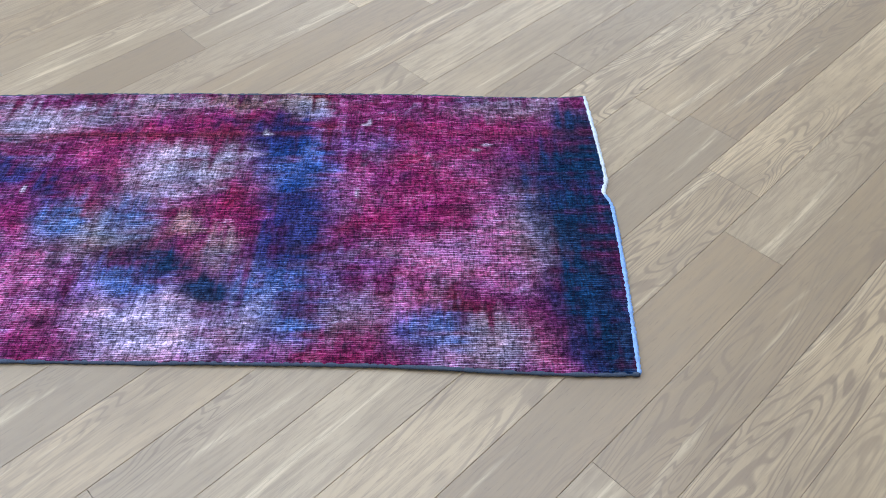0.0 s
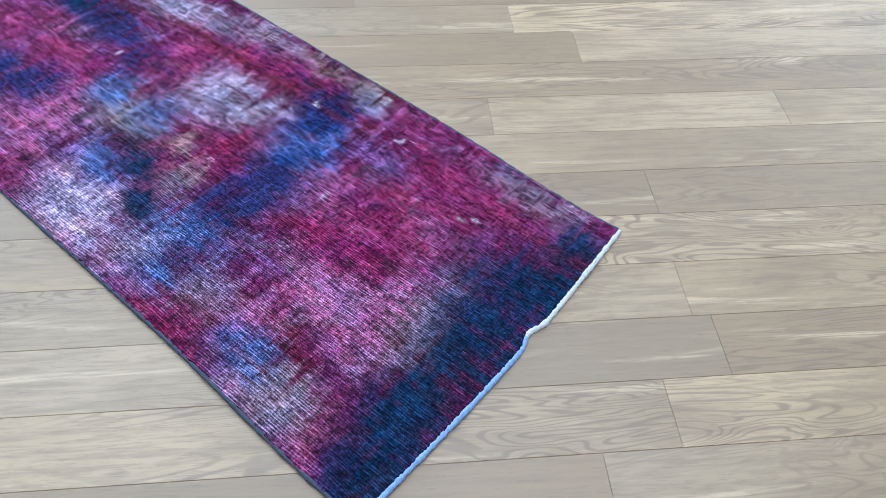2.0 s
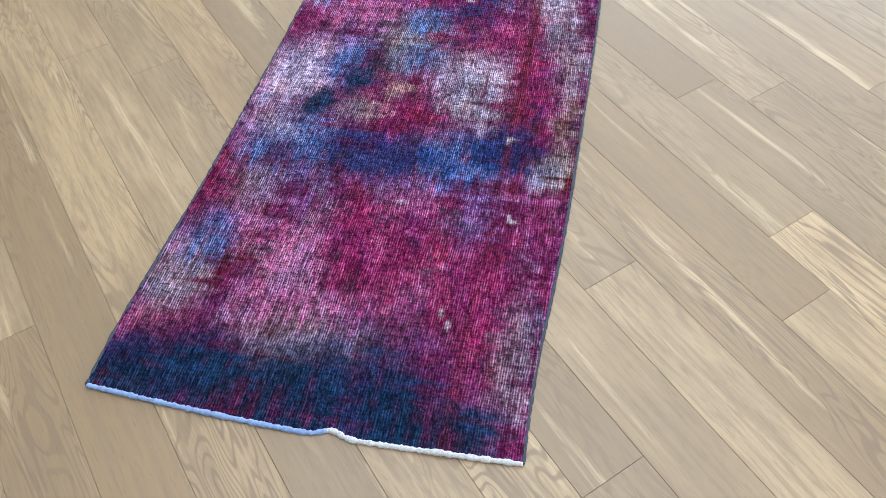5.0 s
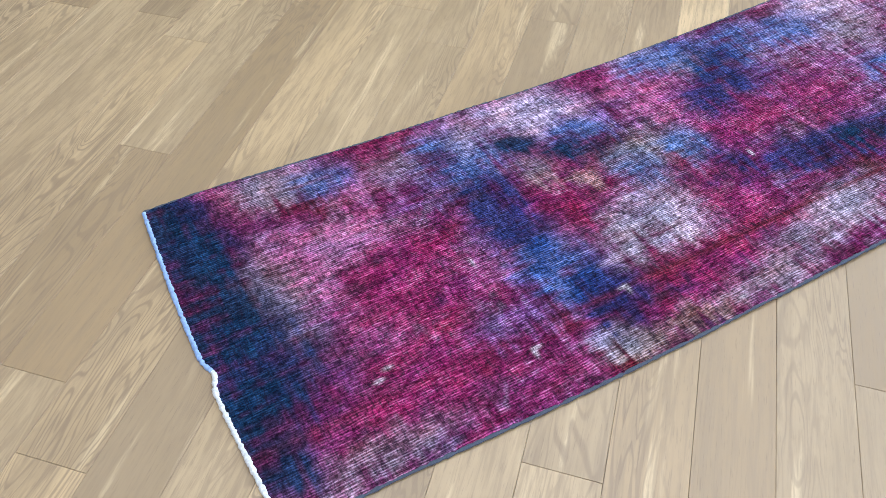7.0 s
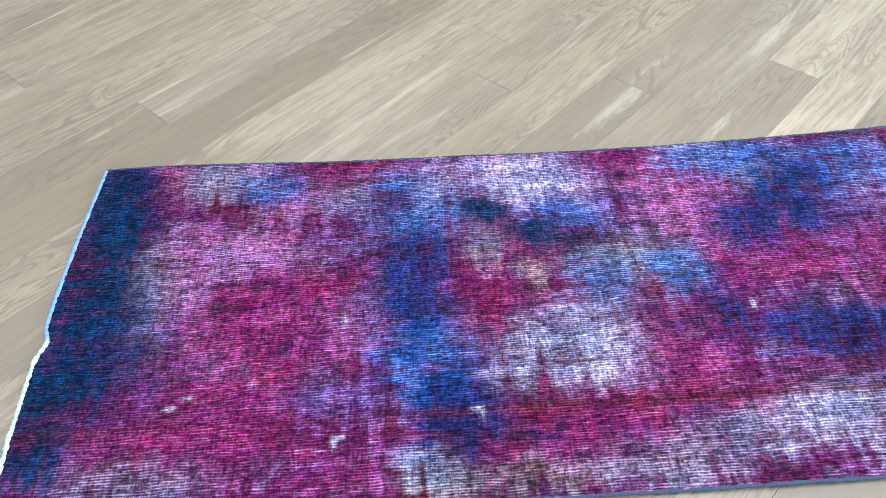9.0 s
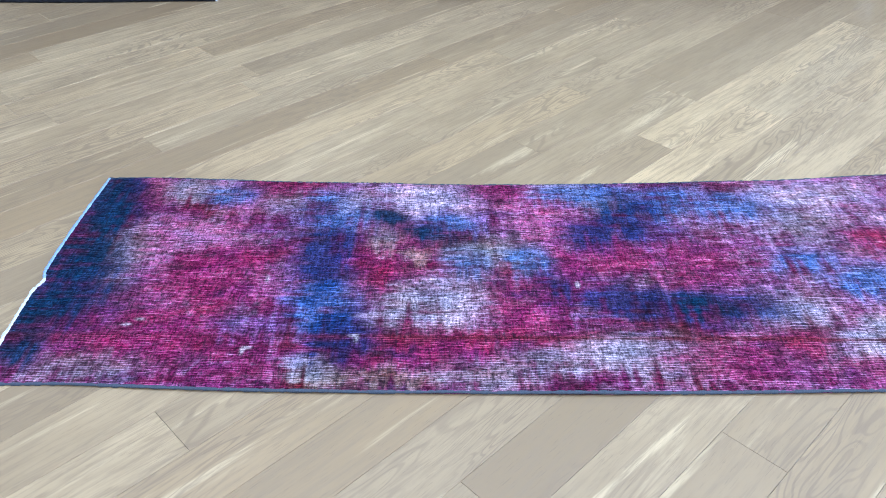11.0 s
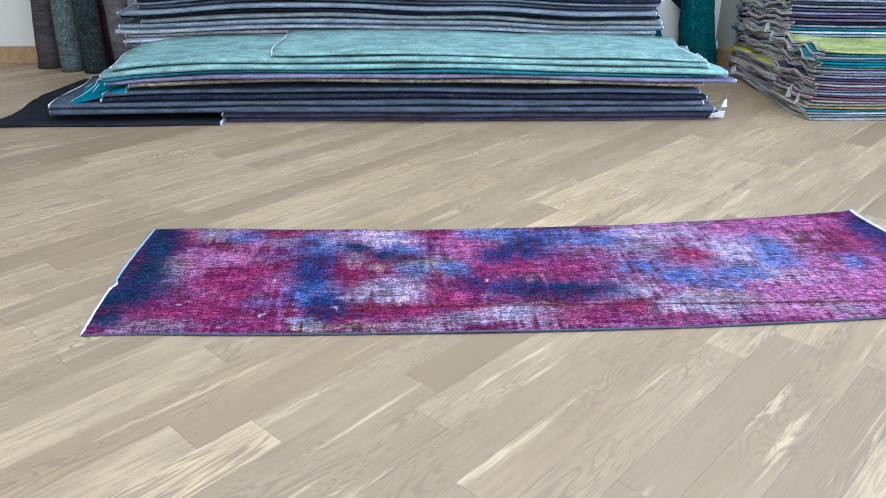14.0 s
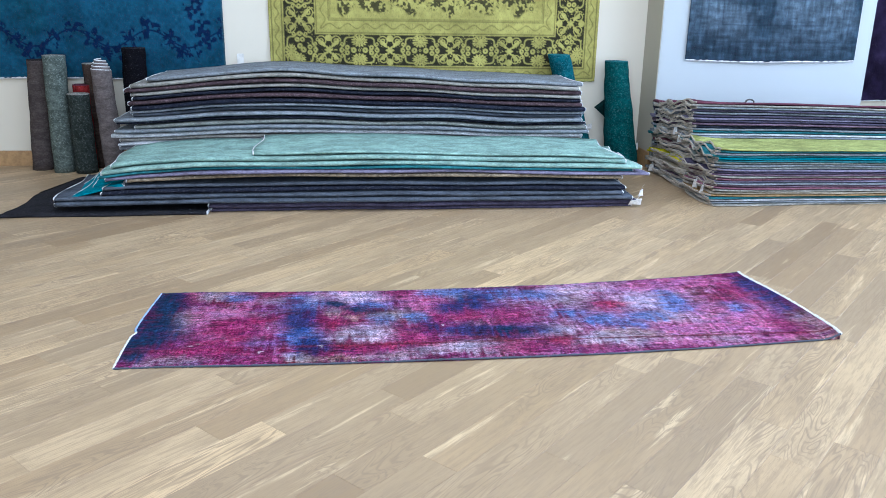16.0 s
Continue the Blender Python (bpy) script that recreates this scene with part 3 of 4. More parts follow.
    edge("side_binding", run, np.ones(420), 0.0038, grey_cord, "dark grey overcast side cord", 2)
    some = np.linspace(0.43, 1, 120)
    edge("end_binding", np.zeros(120), some, 0.0052, blue_cord, "white cotton end cord stained blue by the dye", 3)
    edge("end_binding", np.zeros(90), np.linspace(0, 0.43, 90), 0.0055, CORD, "white cotton end cord", 4)
    edge("end_binding", np.ones(160), np.linspace(0, 1, 160), 0.0075, CORD, "white cotton end cord at the far end", 5)


build_runner()


# ---- folded rugs in piles ----
def folded_rug(name, label, material, x0, x1, y0, y1, z0, thick, lift, group, left_cord=True, right_cord=True, cord=None, ends=(0.0, 0.0), nx=56, seed=0, ny=7):
    """A rug folded along its length, fold to the front: a ply above and a ply below with the gap between them open at the ends.
    lift(x, y) raises it over what lies below."""
    rug = thing(name, label, "folded rug", group)
    rng = random.Random(seed)
    r = thick / 2 * 0.80
    ply = min(0.011, r * 0.80)
    na = 7
    backs = [y1 + (y0 + r - y1) * k / ny for k in range(ny)]
    arc = [-math.pi / 2 - math.pi * k / (na - 1) for k in range(na)]
    outer = [(y, -r) for y in backs] + [(y0 + r + r * math.cos(t) * 1.5, r * math.sin(t)) for t in arc] + [(y, r) for y in reversed(backs)]
    q = r - ply
    inner = [(y, q) for y in backs] + [(y0 + r + q * math.cos(-t) * 1.5, q * math.sin(-t)) for t in arc] + [(y, -q) for y in reversed(backs)]
    ring = outer + inner
    p1, p2, p3 = (rng.uniform(0, 6.28) for _ in range(3))
    verts = []
    for i in range(nx):
        f = i / (nx - 1)
        for y, z in ring:
            wav0 = ends[0] * math.sin(9 * y + p1)
            wav1 = ends[1] * math.sin(8 * y + p2)
            x = x0 + wav0 * (1 - f) + (x1 + wav1 - x0) * f
            push = 0.010 * math.sin(2.3 * x + p3) + 0.006 * math.sin(6.1 * x + p1)
            verts.append((x, y + push * (1 if y < y0 + 0.3 else 0), z0 + r + z + lift(x, y) + 0.0012 * math.sin(7 * x + p2 + 3 * y)))
    m = len(ring)
    faces = grid_faces(nx, m, wrap=True)
    half = len(outer)
    for base, flip in ((0, False), ((nx - 1) * m, True)):
        for k in range(half - 1):
            quad = (base + k, base + k + 1, base + m - 2 - k, base + m - 1 - k)
            faces.append(tuple(reversed(quad)) if flip else quad)
    child("cloth", mesh_from("cloth", verts, faces, material), rug)
    for wanted, base, sign in ((left_cord, 0, -1), (right_cord, (nx - 1) * m, 1)):
        if wanted:
            line = [Vector(verts[base + k]) * 0.5 + Vector(verts[base + m - 1 - k]) * 0.5 + Vector((sign * 0.001, 0, 0)) for k in range(half)]
            line = [p for p in line if p.y < y0 + 0.75]
            child("end_binding", tube("end_binding", line, ply * 0.66, cord or CORD, 5, 0.4, seed), rug, "pale bound end")
    return rug


GREYS = {}


def tinted(key, colour, motif=0.0, wear=0.2, worn=(0.55, 0.56, 0.60), second=None):
    if key not in GREYS:
        GREYS[key] = cloth("cloth_" + key, colour, second, worn, wear, motif)
    return GREYS[key]


SHADE = dict(
    pale=((0.42, 0.44, 0.475), 0.0, "pale grey"), silver=((0.56, 0.59, 0.63), 0.0, "silver grey"), stone=((0.29, 0.285, 0.265), 0.2, "stone grey"),
    slate=((0.21, 0.235, 0.27), 0.2, "slate blue-grey"), ink=((0.016, 0.019, 0.034), 0.4, "ink dark patterned"), plum=((0.075, 0.050, 0.060), 0.5, "dark plum patterned"),
    denim=((0.085, 0.10, 0.13), 0.0, "denim blue"), moss=((0.19, 0.205, 0.195), 0.3, "grey-green patterned"), charcoal=((0.022, 0.022, 0.027), 0.0, "charcoal"),
    aqua=((0.26, 0.41, 0.375), 0.1, "pale aqua"), teal=((0.03, 0.15, 0.18), 0.2, "teal"), cyan=((0.01, 0.19, 0.26), 0.0, "bright teal"), tan=((0.22, 0.18, 0.13), 0.6, "tan and blue floral"),
    violet=((0.070, 0.062, 0.105), 0.1, "dusky violet"), lavender=((0.20, 0.185, 0.28), 0.1, "lavender"), maroon=((0.13, 0.048, 0.075), 0.0, "maroon"), lime=((0.34, 0.37, 0.13), 0.1, "lime green"),
    rose=((0.20, 0.09, 0.13), 0.2, "dusty rose"), ochre=((0.27, 0.18, 0.09), 0.1, "ochre"), mauve=((0.16, 0.11, 0.16), 0.1, "mauve"), sand=((0.34, 0.30, 0.24), 0.1, "sand grey"), lemon=((0.62, 0.55, 0.02), 0.0, "bright yellow"))


def shade(key):
    colour, motif, _ = SHADE[key]
    return tinted(key, colour, motif)


def tall_pile():
    order = "slate denim charcoal slate denim stone slate pale slate silver slate pale stone silver slate moss ink slate denim slate ink plum ink stone plum stone slate".split()
    n = len(order)
    rng = random.Random(4)
    thick = [rng.choice((0.020, 0.026, 0.031, 0.036)) for _ in order]
    unit = 0.845 / sum(thick)
    z, waves = 0.0, []
    for i, key in enumerate(order):
        f = (i + 1) / n
        waves.append((rng.uniform(0.0006, 0.0022), rng.uniform(2.5, 8.0), rng.uniform(0, 6.28)))

        def lift(x, y, f=f, own=tuple(waves[-9:])):
            big = f * (0.055 * math.sin(math.pi * min(max((x + 0.75) / 3.4, 0), 1)) + 0.018 * math.sin(2.1 * x + 0.6) + 0.006 * math.sin(4.4 * x + 1) - 0.02 * (x / 2.7))
            return big + sum(a * math.sin(k * x + p) for a, k, p in own)

        x0 = -0.80 + rng.uniform(-0.05, 0.14) + (0.12 if i == n - 1 else 0)
        x1 = 2.83 - 0.11 * f + rng.uniform(-0.02, 0.03)
        folded_rug("folded_rug", f"{SHADE[key][2]} overdyed rug folded flat in the tall pile", shade(key), x0, x1, 3.2 + rng.uniform(-0.03, 0.03), 4.02, z, thick[i] * unit, lift, "rugs in the tall pile", seed=i, ends=(0.008, 0.012))
        z += thick[i] * unit


tall_pile()


def front_pile():
    rows = (  # shade, left end, right end, front, thickness
        ("violet", -0.03, 2.93, 2.47, 0.026), ("violet", -0.03, 2.95, 2.45, 0.040), ("denim", -1.03, 2.90, 2.42, 0.036), ("denim", -1.02, 2.88, 2.44, 0.034),
        ("ink", -0.72, 2.90, 2.46, 0.036), ("denim", -0.70, 2.86, 2.47, 0.028), ("cyan", -0.96, -0.58, 2.45, 0.018), ("cyan", -0.90, -0.58, 2.48, 0.018), ("cyan", -0.84, -0.58, 2.6, 0.018), ("tan", -0.55, 2.86, 2.47, 0.028),
        ("lavender", -0.70, 3.02, 2.46, 0.028), ("teal", -0.72, 2.95, 2.47, 0.020), ("aqua", -0.72, 2.95, 2.47, 0.036), ("aqua", -0.68, 2.86, 2.49, 0.036), ("aqua", 0.27, 2.83, 2.51, 0.024))
    z = 0.0
    for i, (key, x0, x1, y0, thick) in enumerate(rows):
        f = (i + 1) / len(rows)
        lift = lambda x, y, f=f, i=i: f * (0.014 * math.sin(1.6 * x + 0.4) + 0.035 * max(y - 2.55, 0) - 0.030 * max(x - 2.2, 0)) - 0.05 * f * f * max(-0.1 - x, 0) ** 1.2 - (0.11 * f * max(-0.5 - x, 0) ** 1.2 if i > 3 else 0) + 0.005 * f * math.sin(4.3 * x + 0.7 * i)
        if key == "cyan":
            lift = lambda x, y, f=f, i=i: f * (0.015 * math.sin(1.6 * x + 0.4)) - 0.22 * max(-0.62 - x, 0) ** 1.1 - 0.03 * max(-x, 0) + 0.05 * max(y - 2.6, 0)
        folded_rug("folded_rug", f"{SHADE[key][2]} overdyed rug folded in the low front pile", shade(key), x0, x1, y0, 3.17, z, thick, lift, "rugs in the low front pile", seed=40 + i, ends=(0.02, 0.03))
        z += thick if key != "cyan" else 0.009
    black = lambda x, y: min(max((y - 2.45) / 0.5, 0), 1) * (0.11 * min(max((x + 1.36) / 0.3, 0), 1) + 0.012 * math.sin(14 * y)) * (1 if x < -1.0 else max(0, 1 + (x + 1.0) * -4) if x < -0.75 else 0)
    folded_rug("folded_rug", "charcoal rug spread low under the front pile", shade("charcoal"), -1.33, -0.05, 2.385, 3.1, 0.0, 0.026, black, "rugs in the low front pile", False, True, seed=60, ends=(0.03, 0.0))


front_pile()


PLY_END = plain("raw_wool_edge", (0.52, 0.47, 0.41), 0.95, 120, 0.1)


def side_pile(group, rows, x0, x1, y0, y1, wave, seed, drift, slope):
    rng = random.Random(seed)
    z = 0.0
    n, turn = len(rows), 0.0
    for i, (key, thick) in enumerate(rows):
        f = (i + 1) / n
        turn += rng.uniform(-0.25, 0.45)
        deep = f * wave * rng.uniform(0.75, 1.1)
        lift = lambda x, y, f=f, i=i, turn=turn, deep=deep: deep * (0.5 + 0.38 * math.sin((23 if y1 - y0 < 0.6 else 19) * (y - y0) + turn) + 0.16 * math.sin(47 * (y - y0) + 1.7 * turn)) * math.exp(-max(x - x0, 0) / 0.16) + f * 0.012 * math.sin(1.7 * x + 1.0) - f * drift * max(x - x0, 0) - f * slope * (y - y0)
        folded_rug("folded_rug", f"{SHADE[key][2]} overdyed runner folded in the pile by the wall", shade(key), x0 + rng.uniform(-0.03, 0.03), x1, y0 + rng.uniform(-0.008, 0.008), y1, z, thick, lift, group, True, False, PLY_END, (0.02, 0.0), 40, seed + i, 24)
        z += thick


FRONT = "stone slate pale teal ochre sand stone rose mauve slate lavender rose stone mauve violet lavender moss slate moss teal cyan teal slate teal lime".split()
BACK = "stone moss slate mauve sand rose stone sand moss stone lemon lemon sand slate charcoal slate rose stone moss teal slate silver teal slate ink mauve violet lavender violet slate violet slate stone maroon".split()
side_pile("runners in the front side pile", [(k, 0.0163) for k in FRONT], 3.53, 6.0, 2.44, 2.93, 0.05, 70, 0.0, 0.0)
side_pile("runners in the back side pile", [(k, 0.0203) for k in BACK], 3.56, 6.0, 2.97, 3.80, 0.04, 90, 0.012, 0.12)


# ---- rolled rugs ----
def rolled_rug(label, material, foot, head, radius, seed, taper=1.0, spiral=0.0, cord=None, group="rolled rugs"):
    """A rug rolled up and stood on end, the spiral of its plies showing at the top."""
    foot, head = Vector(foot), Vector(head)
    rug = thing("rolled_rug", label, "rolled rug", group)
    axis = head - foot
    height = axis.length
    ux = Vector((1, 0, 0))
    uy = Vector((0, 1, 0))
    turns, sides, rings = 4.2, 26, 16
    rng = random.Random(seed)
    p = rng.uniform(0, 6)
    verts, count = [], int(turns * sides)
    for k in range(rings):
        f = k / (rings - 1)
        for j in range(count):
            g = j / (count - 1)
            a = 2 * math.pi * turns * g + p
            r = radius * (0.42 + 0.58 * g**0.8) * (1 + (taper - 1) * f)
            r *= 1 + 0.035 * math.sin(2 * a + p) + 0.025 * math.sin(5 * f * 3 + a) + 0.02 * math.sin(31 * f + 2 * a + p)
            up = spiral * (1 - g) * max(0, f - 0.9) * 10
            v = foot + axis * f + ux * (r * math.cos(a)) + uy * (r * math.sin(a)) + Vector((0, 0, up))
            verts.append(v)
    me = mesh_from("cloth", verts, grid_faces(rings, count), material)
    ob = child("cloth", me, rug)
    mod = ob.modifiers.new("ply", "SOLIDIFY")
    mod.thickness, mod.offset = 0.009, 0
    line = [Vector(verts[(rings - 1) * count + j]) + Vector((0, 0, 0.002)) for j in range(0, count, 2)]
    child("end_binding", tube("end_binding", line, 0.005, cord or CORD, 5, 0.3, seed), rug, "bound end of the roll")
    return rug


rolled_rug("dark taupe rug rolled up and stood against the wall", tinted("taupe", (0.075, 0.062, 0.06), 0.0), (-1.67, 4.06, 0), (-1.62, 4.10, 0.90), 0.088, 1, cord=shade("charcoal"))
rolled_rug("grey-green patterned rug rolled up beside the wall", tinted("sage", (0.10, 0.125, 0.115), 0.5), (-1.46, 3.95, 0), (-1.47, 4.02, 0.94), 0.085, 2, cord=shade("moss"))
rolled_rug("short blackish-green rug rolled up on end", tinted("bottle", (0.028, 0.036, 0.034), 0.4), (-1.27, 3.90, 0), (-1.29, 3.94, 0.64), 0.085, 3, cord=shade("stone"))
rolled_rug("mauve-grey rug rolled up with its pale coil showing", tinted("dusk", (0.14, 0.12, 0.12), 0.0), (-1.05, 3.94, 0), (-1.10, 3.98, 0.82), 0.085, 4, 0.9, 0.10)
rolled_rug("deep teal rug rolled into a cone and stood by the corner", tinted("deepteal", (0.005, 0.065, 0.068), 0.3), (3.39, 4.02, 0), (3.28, 4.05, 0.93), 0.16, 5, 0.64, cord=shade("teal"))
rolled_rug("black rug rolled up tall behind the others", tinted("black", (0.006, 0.006, 0.009), 0.0), (-0.88, 4.12, 0), (-0.86, 4.12, 1.0), 0.10, 7, 0.9, cord=shade("charcoal"))
rolled_rug("brown rug rolled up behind the others", tinted("umber", (0.06, 0.042, 0.035), 0.0), (-1.20, 4.14, 0), (-1.22, 4.14, 0.87), 0.07, 8, cord=shade("stone"))
rolled_rug("red rug rolled up short, only its top showing", tinted("brick", (0.20, 0.02, 0.02), 0.0), (-1.30, 4.09, 0), (-1.30, 4.10, 0.70), 0.07, 9, cord=shade("maroon"))
rolled_rug("blue-teal rug rolled up and leaning on the wall", tinted("seateal", (0.008, 0.085, 0.11), 0.3), (3.06, 4.06, 0), (2.76, 4.10, 0.98), 0.10, 6, cord=shade("teal"))


# ---- rugs hung on the walls ----
def wall_rug(name, label, x0, x1, z0, z1, y, painter, sag=0.0, fringe=None):
    rug = thing(name, label, "wall rug")
    step = 0.0065
    nx, nz = int((x1 - x0) / step) + 1, int((z1 - z0) / step) + 1
    X, Z = np.meshgrid(np.linspace(0, x1 - x0, nx), np.linspace(0, z1 - z0, nz), indexing="ij")
    X, Z = X.ravel(), Z.ravel()
    rgb = painter(X, Z, x1 - x0, z1 - z0)
    bow = -sag * np.sin(np.pi * X / (x1 - x0)) * np.exp(-Z / 0.4) + 0.004 * value_noise(X * 3, Z * 0 + 2, 3) * np.exp(-Z / 0.1)
    out = y - 0.012 - 0.008 * (1 + value_noise(X * 2.2, Z * 0.8, 7)) * np.exp(-Z / 0.7)
    verts = np.column_stack([X + x0, out, Z + z0 + bow])
    me = mesh_from("cloth", verts.tolist(), [tuple(reversed(f)) for f in grid_faces(nx, nz)], WALL_CLOTH)
    set_dye(me, rgb)
    ob = child("cloth", me, rug)
    mod = ob.modifiers.new("ply", "SOLIDIFY")
    mod.thickness, mod.offset = 0.008, 0
    line = [Vector(verts[i * nz]) for i in range(0, nx, 3)]
    child("fringe", tube("fringe", line, 0.007, fringe or CORD, 5, 0.5, 3), rug, "pale knotted bottom edge")
    return rug


WALL_CLOTH = cloth("hung_pile", (0.2, 0.2, 0.2), worn=(0.4, 0.4, 0.4), wear=0.16, attribute="dye")


def blend(rgb, mask, colour):
    m = np.clip(mask, 0, 1)[:, None]
    return rgb * (1 - m) + m * np.array(colour)


def soft(d, edge=0.004):
    return np.clip(0.5 - d / (2 * edge), 0, 1)


def rosette(px, pz, size, petals, twist=0.0):
    """Mask of a flower with a ring of petals round an open eye."""
    r, a = np.hypot(px, pz) / size, np.arctan2(pz, px) + twist
    lobes = 0.78 + 0.20 * np.cos(petals * a)
    flower = soft((r - lobes) * size) * soft((0.30 - r) * size)
    veins = soft((np.abs(np.sin(petals * a / 2)) * r - 0.10) * size, 0.003)
    return np.clip(flower - 0.9 * veins * soft((0.42 - r) * size), 0, 1) + soft((r - 0.16) * size)


def yellow_pattern(X, Z, wide, high):
    straw, ink = np.array((0.36, 0.335, 0.10)), np.array((0.028, 0.028, 0.016))
    rgb = np.tile(straw, (len(X), 1)) * (1 + 0.16 * cloudy(X, Z, 6, 5))[:, None]
    edge = np.minimum(np.minimum(X, wide - X), np.minimum(Z, high - Z))
    along = np.where(edge == Z, X, np.where(edge == high - Z, X, Z))
    for a, b in ((0.02, 0.028), (0.105, 0.113), (0.395, 0.402), (0.50, 0.506), (0.515, 0.518)):
        rgb = blend(rgb, soft(np.abs(edge - (a + b) / 2) - (b - a) / 2) * 0.8, ink)
    scroll = np.sin(along * 48) * 0.016
    rgb = blend(rgb, soft(np.abs(edge - 0.066 - scroll) - 0.005) * 0.55, ink)
    rgb = blend(rgb, soft(np.abs(edge - 0.455 - np.sin(along * 40) * 0.02) - 0.005) * 0.45, ink)
    band = soft(0.125 - edge) * soft(edge - 0.385)
    period = 0.53
    local = (along + 0.03) % period - period / 2
    across = edge - 0.255
    dark = np.ones_like(X)
    for fz in (0.076, -0.076):
        fr, fa = np.hypot(local / 1.35, across - fz), np.arctan2(across - fz, local / 1.35)
        petal = np.abs(np.sin(7 * fa))
        dark *= 1 - soft(fr - 0.036 - 0.016 * petal) * (1 - 0.9 * soft(petal * fr - 0.006, 0.003) * soft(0.018 - fr))
    for dx, dz, size in ((0.05, 0.0, 0.024), (0.105, 0.022, 0.021), (0.105, -0.022, 0.021), (0.15, 0.0, 0.019), (0.15, 0.05, 0.016), (0.15, -0.05, 0.016), (0.17, 0.085, 0.014), (0.17, -0.085, 0.014), (0.0, 0.0, 0.012)):
        d = np.hypot(np.abs(local) - dx, across - dz)
        dark *= 1 - soft(d - size, 0.003) * soft(0.006 - d, 0.003)
    between = np.abs((along + 0.03 + period / 2) % period - period / 2)
    p, q = (between + np.abs(across)) / 1.414, (between - np.abs(across)) / 1.414
    dark *= 1 - soft(((p - 0.075) / 0.040) ** 2 + (q / 0.015) ** 2 - 1, 0.15)
    dark *= 1 - soft(np.hypot(between, across) - 0.030 - 0.008 * np.cos(6 * np.arctan2(across, between)))
    dark *= 1 - soft(((between - 0.0) / 0.03) ** 2 + ((np.abs(across) - 0.10) / 0.028) ** 2 - 1, 0.15)
    fill = value_noise(X * 55, Z * 55, 77) + 0.6 * value_noise(X * 90, Z * 90, 78)
    dark *= 1 - np.clip(fill * 3 - 2.0, 0, 0.8)
    ring = np.hypot(local / 1.2, across)
    spin = np.arctan2(across, local / 1.2)
    dark *= 1 - soft(np.abs(ring - 0.128 - 0.010 * np.cos(8 * spin)) - 0.006, 0.004)
    for sx, sz in ((0.205, 0.075), (0.205, -0.075)):
        dx, dz = np.abs(local) - sx, across - sz
        rr = np.hypot(dx, dz)
        curl = np.abs((rr - 0.010 * np.arctan2(dz, dx) / np.pi) % 0.024 - 0.012)
        dark *= 1 - soft(curl - 0.0045, 0.003) * soft(rr - 0.048, 0.004)
    rgb = blend(rgb, band * dark, ink)
    field = soft(0.50 - edge)
    arch = 0.545 + 0.06 * np.abs(np.sin(X * 2 * np.pi / 0.62)) + 0.02 * np.cos(X * 34)
    twig = value_noise(X * 40, Z * 34, 91) + 0.7 * value_noise(X * 80, Z * 70, 92)
    inside = field * soft(arch - edge, 0.012)
    rgb = blend(rgb, inside * np.clip(twig * 3 + 0.5, 0, 1) * 0.9, ink)
    lx = (X + 0.05) % 0.31 - 0.155
    rgb = blend(rgb, field * rosette(lx, Z - 0.62, 0.06, 10) * 0.9, straw * 1.05)
    return rgb * (1 + 0.12 * cloudy(X, Z, 30, 15))[:, None]


def blue_pattern(X, Z, wide, high):
    rgb = np.tile(np.array((0.010, 0.058, 0.108)), (len(X), 1)) * (1 + 0.35 * cloudy(X, Z, 3, 25))[:, None]
    rgb = blend(rgb, np.clip(0.4 * cloudy(X, Z, 1.6, 26), 0, 0.35), (0.02, 0.13, 0.19))
    dark = (0.003, 0.012, 0.05)
    period = 0.62
    local = (X - wide + 0.30) % period - period / 2
    mask = np.zeros_like(X)
    for cx, cz, s, n in ((0.0, 0.42, 0.10, 3), (0.16, 0.33, 0.09, 5), (-0.16, 0.33, 0.09, 5), (0.26, 0.22, 0.08, 5), (-0.26, 0.22, 0.08, 5)):
        px, pz = local - cx, Z - cz
        r, a = np.hypot(px, pz), np.arctan2(pz, px)
        leaf = value_noise(X * 42, Z * 36, 58 + n) + 0.5 * value_noise(X * 85, Z * 80, 60)
        mask = np.maximum(mask, np.clip(leaf * 5 + 1.0, 0, 1) * soft(r - s * (0.75 + 0.25 * np.cos(n * a)), 0.012))
    stem = np.abs(Z - 0.33 - 0.07 * np.cos(2 * np.pi * local / period))
    mask = np.maximum(mask, soft(stem - 0.006, 0.004))
    side = wide - X
    for k in range(5):
        px, pz = side - 0.19 - 0.05 * (k % 2), Z - 0.42 - 0.17 * k
        r, a = np.hypot(px, pz), np.arctan2(pz, px)
        mask = np.maximum(mask, np.clip(5 * value_noise(X * 42, Z * 36, 59) + 1.0, 0, 1) * soft(r - 0.08 - 0.02 * np.cos(5 * a), 0.012))
    rgb = blend(rgb, np.clip(mask * 1.3, 0, 0.95), dark)
    edge = np.minimum(np.minimum(X, wide - X), np.minimum(Z, high - Z))
    return blend(rgb, soft(edge - 0.012) * 0.6, (0.05, 0.10, 0.12)) * (1 + 0.2 * cloudy(X, Z, 35, 27))[:, None]


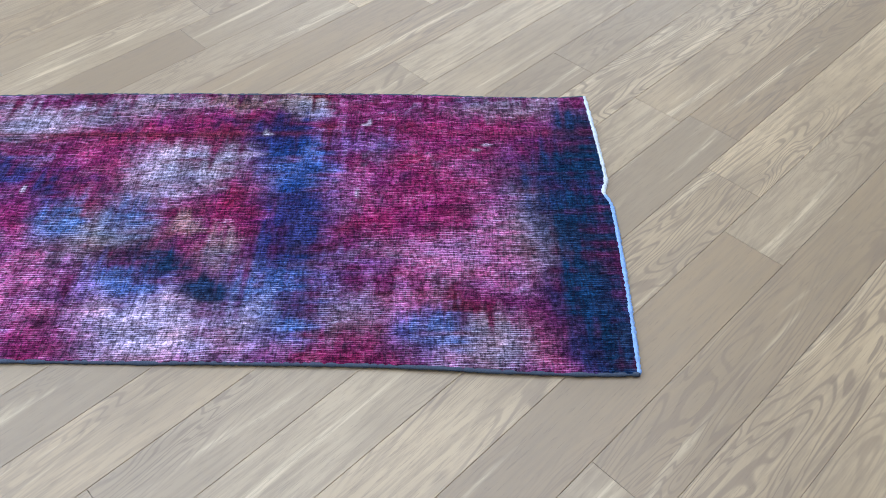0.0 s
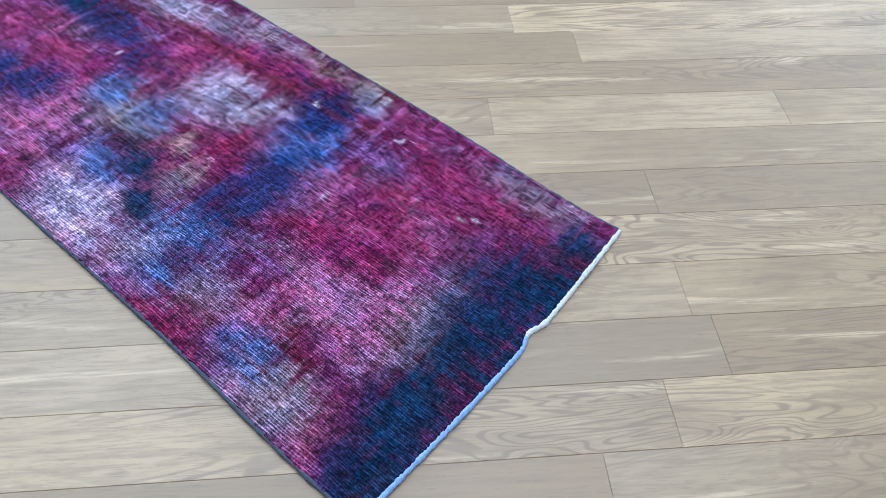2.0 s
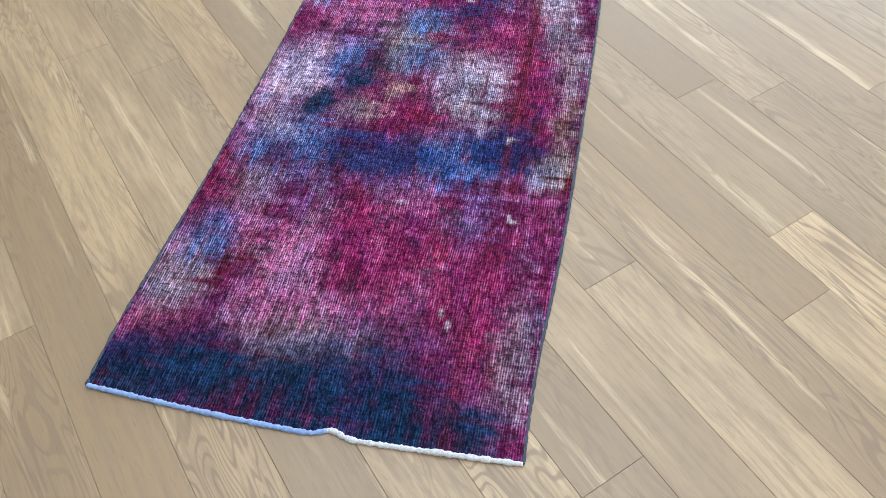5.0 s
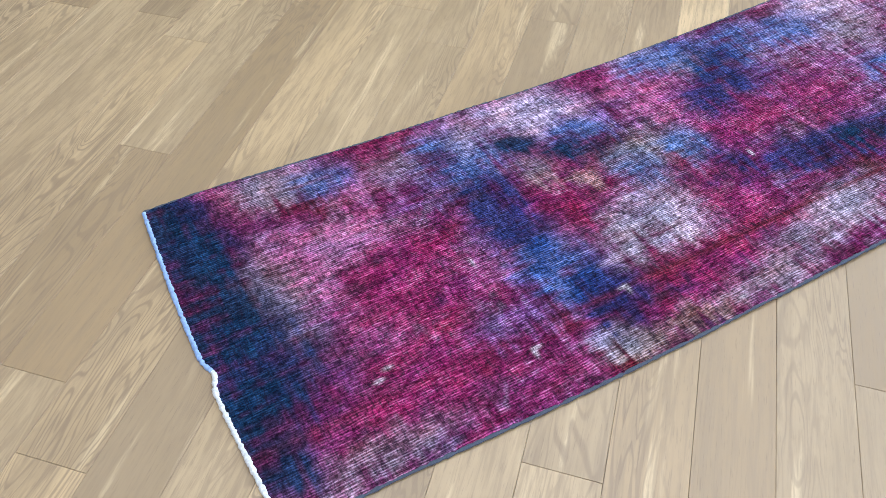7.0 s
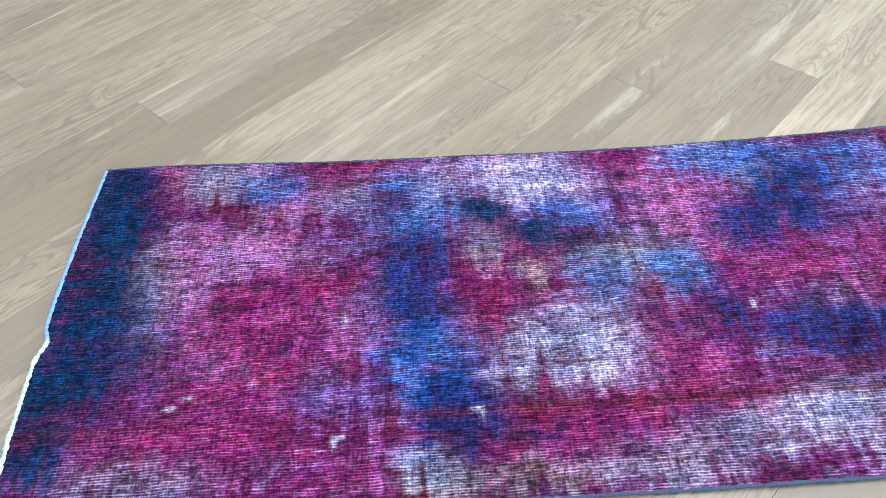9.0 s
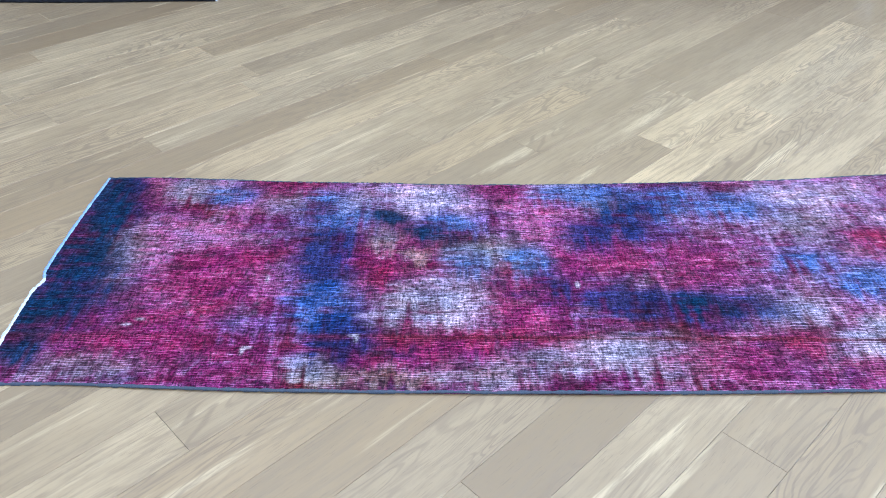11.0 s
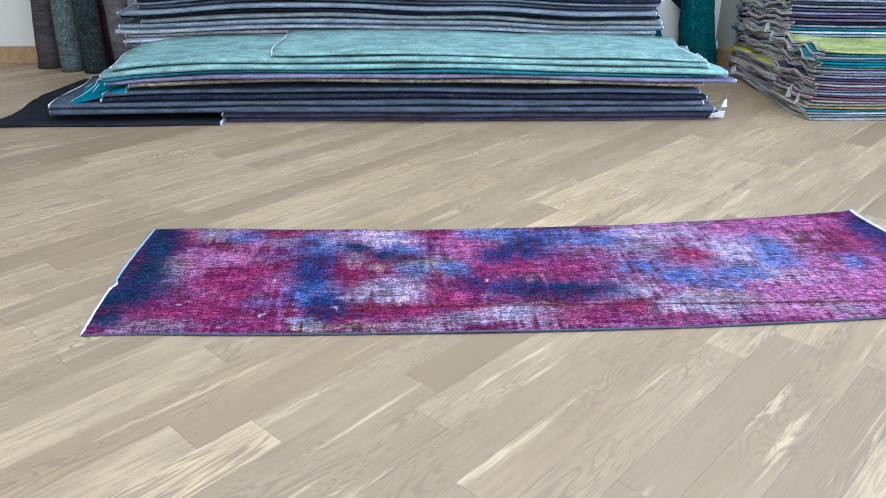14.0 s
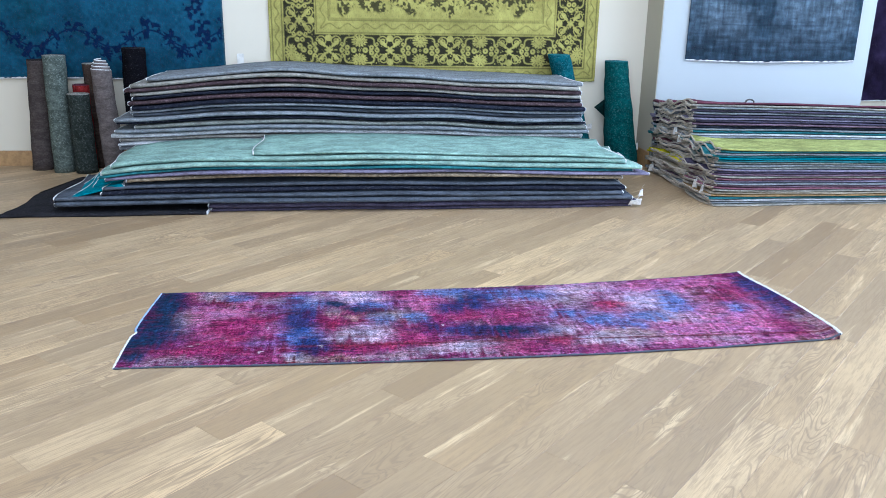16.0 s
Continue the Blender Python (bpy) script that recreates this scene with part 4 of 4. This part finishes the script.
def steel_pattern(X, Z, wide, high):
    rgb = np.tile(np.array((0.022, 0.040, 0.062)), (len(X), 1))
    rgb = blend(rgb, np.clip(0.35 + 0.55 * cloudy(X, Z, 3, 35), 0, 0.8) * np.clip(Z * 2.2 - 0.1, 0, 1), (0.12, 0.17, 0.23))
    rgb = rgb * np.exp(0.35 * cloudy(X * 2, Z * 0.5, 18, 36) + 0.35 * cloudy(X * 0.5, Z * 2, 18, 37))[:, None]
    edge = np.minimum(np.minimum(X, wide - X), np.minimum(Z, high - Z))
    for a in (0.10, 0.16, 0.30):
        rgb = blend(rgb, soft(np.abs(edge - a) - 0.004) * 0.5, (0.015, 0.025, 0.04))
    return rgb


def dark_pattern(X, Z, wide, high):
    return np.tile(np.array((0.014, 0.010, 0.028)), (len(X), 1)) * np.exp(0.6 * cloudy(X, Z, 6, 45))[:, None]


wall_rug("wall_rug", "deep blue overdyed rug with navy vines, hung on the wall", -3.4, -0.13, 0.745, 2.65, ROOM_N, blue_pattern)
wall_rug("wall_rug", "straw-yellow rug with black floral border, hung on the wall", 0.25, 3.14, 0.745, 2.65, ROOM_N, yellow_pattern, 0.0, shade("lime"))
wall_rug("wall_rug", "steel-blue distressed rug hung on the white wall", 3.83, 5.40, 0.965, 2.7, 3.87, steel_pattern, 0.015)
wall_rug("wall_rug", "almost black purple rug hung on the set-back wall", 5.75, 7.4, 0.45, 2.6, 5.4, dark_pattern)


rolled_rug("pale grey rug rolled up below the dark hanging rug", tinted("ash", (0.22, 0.21, 0.21), 0.3), (6.05, 5.2, 0), (6.02, 5.24, 0.80), 0.09, 12)


# ---- small things ----
def wall_switch(x, z):
    box = thing("wall_switch", "small white wall switch between the hung rugs", "wall switch")
    white = plain("white_plastic", (0.78, 0.78, 0.76), 0.35, 20)
    child("plate", box_mesh("plate", (x - 0.028, ROOM_N - 0.010, z - 0.06), (x + 0.028, ROOM_N - 0.0005, z + 0.06), white, 0.003), box)
    child("rocker", box_mesh("rocker", (x - 0.013, ROOM_N - 0.015, z - 0.03), (x + 0.013, ROOM_N - 0.009, z + 0.03), white, 0.002), box)


wall_switch(-0.005, 0.90)


def price_tag(place, wide, high, turn, tilt):
    """A folded paper tag on a loop of thread."""
    tag = thing("price_tag", "blank white paper tag tied to a folded rug", "price tag", "tags on the folded rugs", at=place)
    tag.rotation_euler = (radians(tilt), 0, radians(turn))
    n = 7
    verts = []
    for i in range(n):
        for j in range(n):
            u, v = i / (n - 1) - 0.5, j / (n - 1)
            verts.append((u * wide, 0.008 * math.sin(3 * u + 2 * v), -v * high))
    card = child("card", mesh_from("card", verts, grid_faces(n, n), CARD), tag)
    mod = card.modifiers.new("ply", "SOLIDIFY")
    mod.thickness = 0.0015
    child("thread", tube("thread", [(0.05, 0.02, 0.03), (0.02, 0.01, 0.014), (0, 0, -0.004)], 0.0012, CORD, 5), tag, "white thread")


for place, wide, high, turn, tilt in (((2.95, 2.425, 0.062), 0.10, 0.05, 10, 25), ((3.0, 2.47, 0.125), 0.05, 0.05, 30, 5), ((3.49, 2.66, 0.16), 0.045, 0.07, 15, 5), ((3.50, 2.56, 0.13), 0.04, 0.06, 20, 5),
                                      ((3.525, 3.20, 0.47), 0.04, 0.06, 10, 0), ((3.53, 3.12, 0.42), 0.04, 0.06, 15, 0), ((3.52, 3.62, 0.09), 0.06, 0.06, 20, 0), ((3.53, 4.05, 0.20), 0.04, 0.06, 15, 0), ((3.12, 4.20, 0.36), 0.045, 0.05, 0, 0)):
    price_tag(place, wide, high, turn, tilt)


def corner_flap():
    """The loose corner of the dark rug behind the teal roll."""
    rug = thing("rug_corner", "dark green folded rug corner behind the teal roll", "rug")
    verts = [(3.32, 4.13, 0.66), (3.13, 4.13, 0.52), (3.32, 4.13, 0.36), (3.40, 4.15, 0.5)]
    n = 6
    grid = []
    for i in range(n):
        for j in range(n):
            u, v = i / (n - 1), j / (n - 1)
            p = Vector(verts[1]) * (1 - u) * (1 - v) + Vector(verts[0]) * u * (1 - v) + Vector(verts[2]) * (1 - u) * v + Vector(verts[3]) * u * v
            grid.append(p + Vector((0, 0.012 * math.sin(3 * u + 2 * v), 0)))
    ob = child("cloth", mesh_from("cloth", grid, grid_faces(n, n), tinted("pine", (0.006, 0.025, 0.025))), rug)
    mod = ob.modifiers.new("ply", "SOLIDIFY")
    mod.thickness = 0.01


corner_flap()
strap = thing("strap_loop", "small black strap loop lying on the maroon folded runner", "strap")
child("band", tube("band", [(4.02 + 0.035 * math.cos(a), 3.0, 0.690 + 0.022 * math.sin(a)) for a in (math.pi * k / 10 for k in range(11))], 0.007, FRAME, 6), strap)

lay_floor()
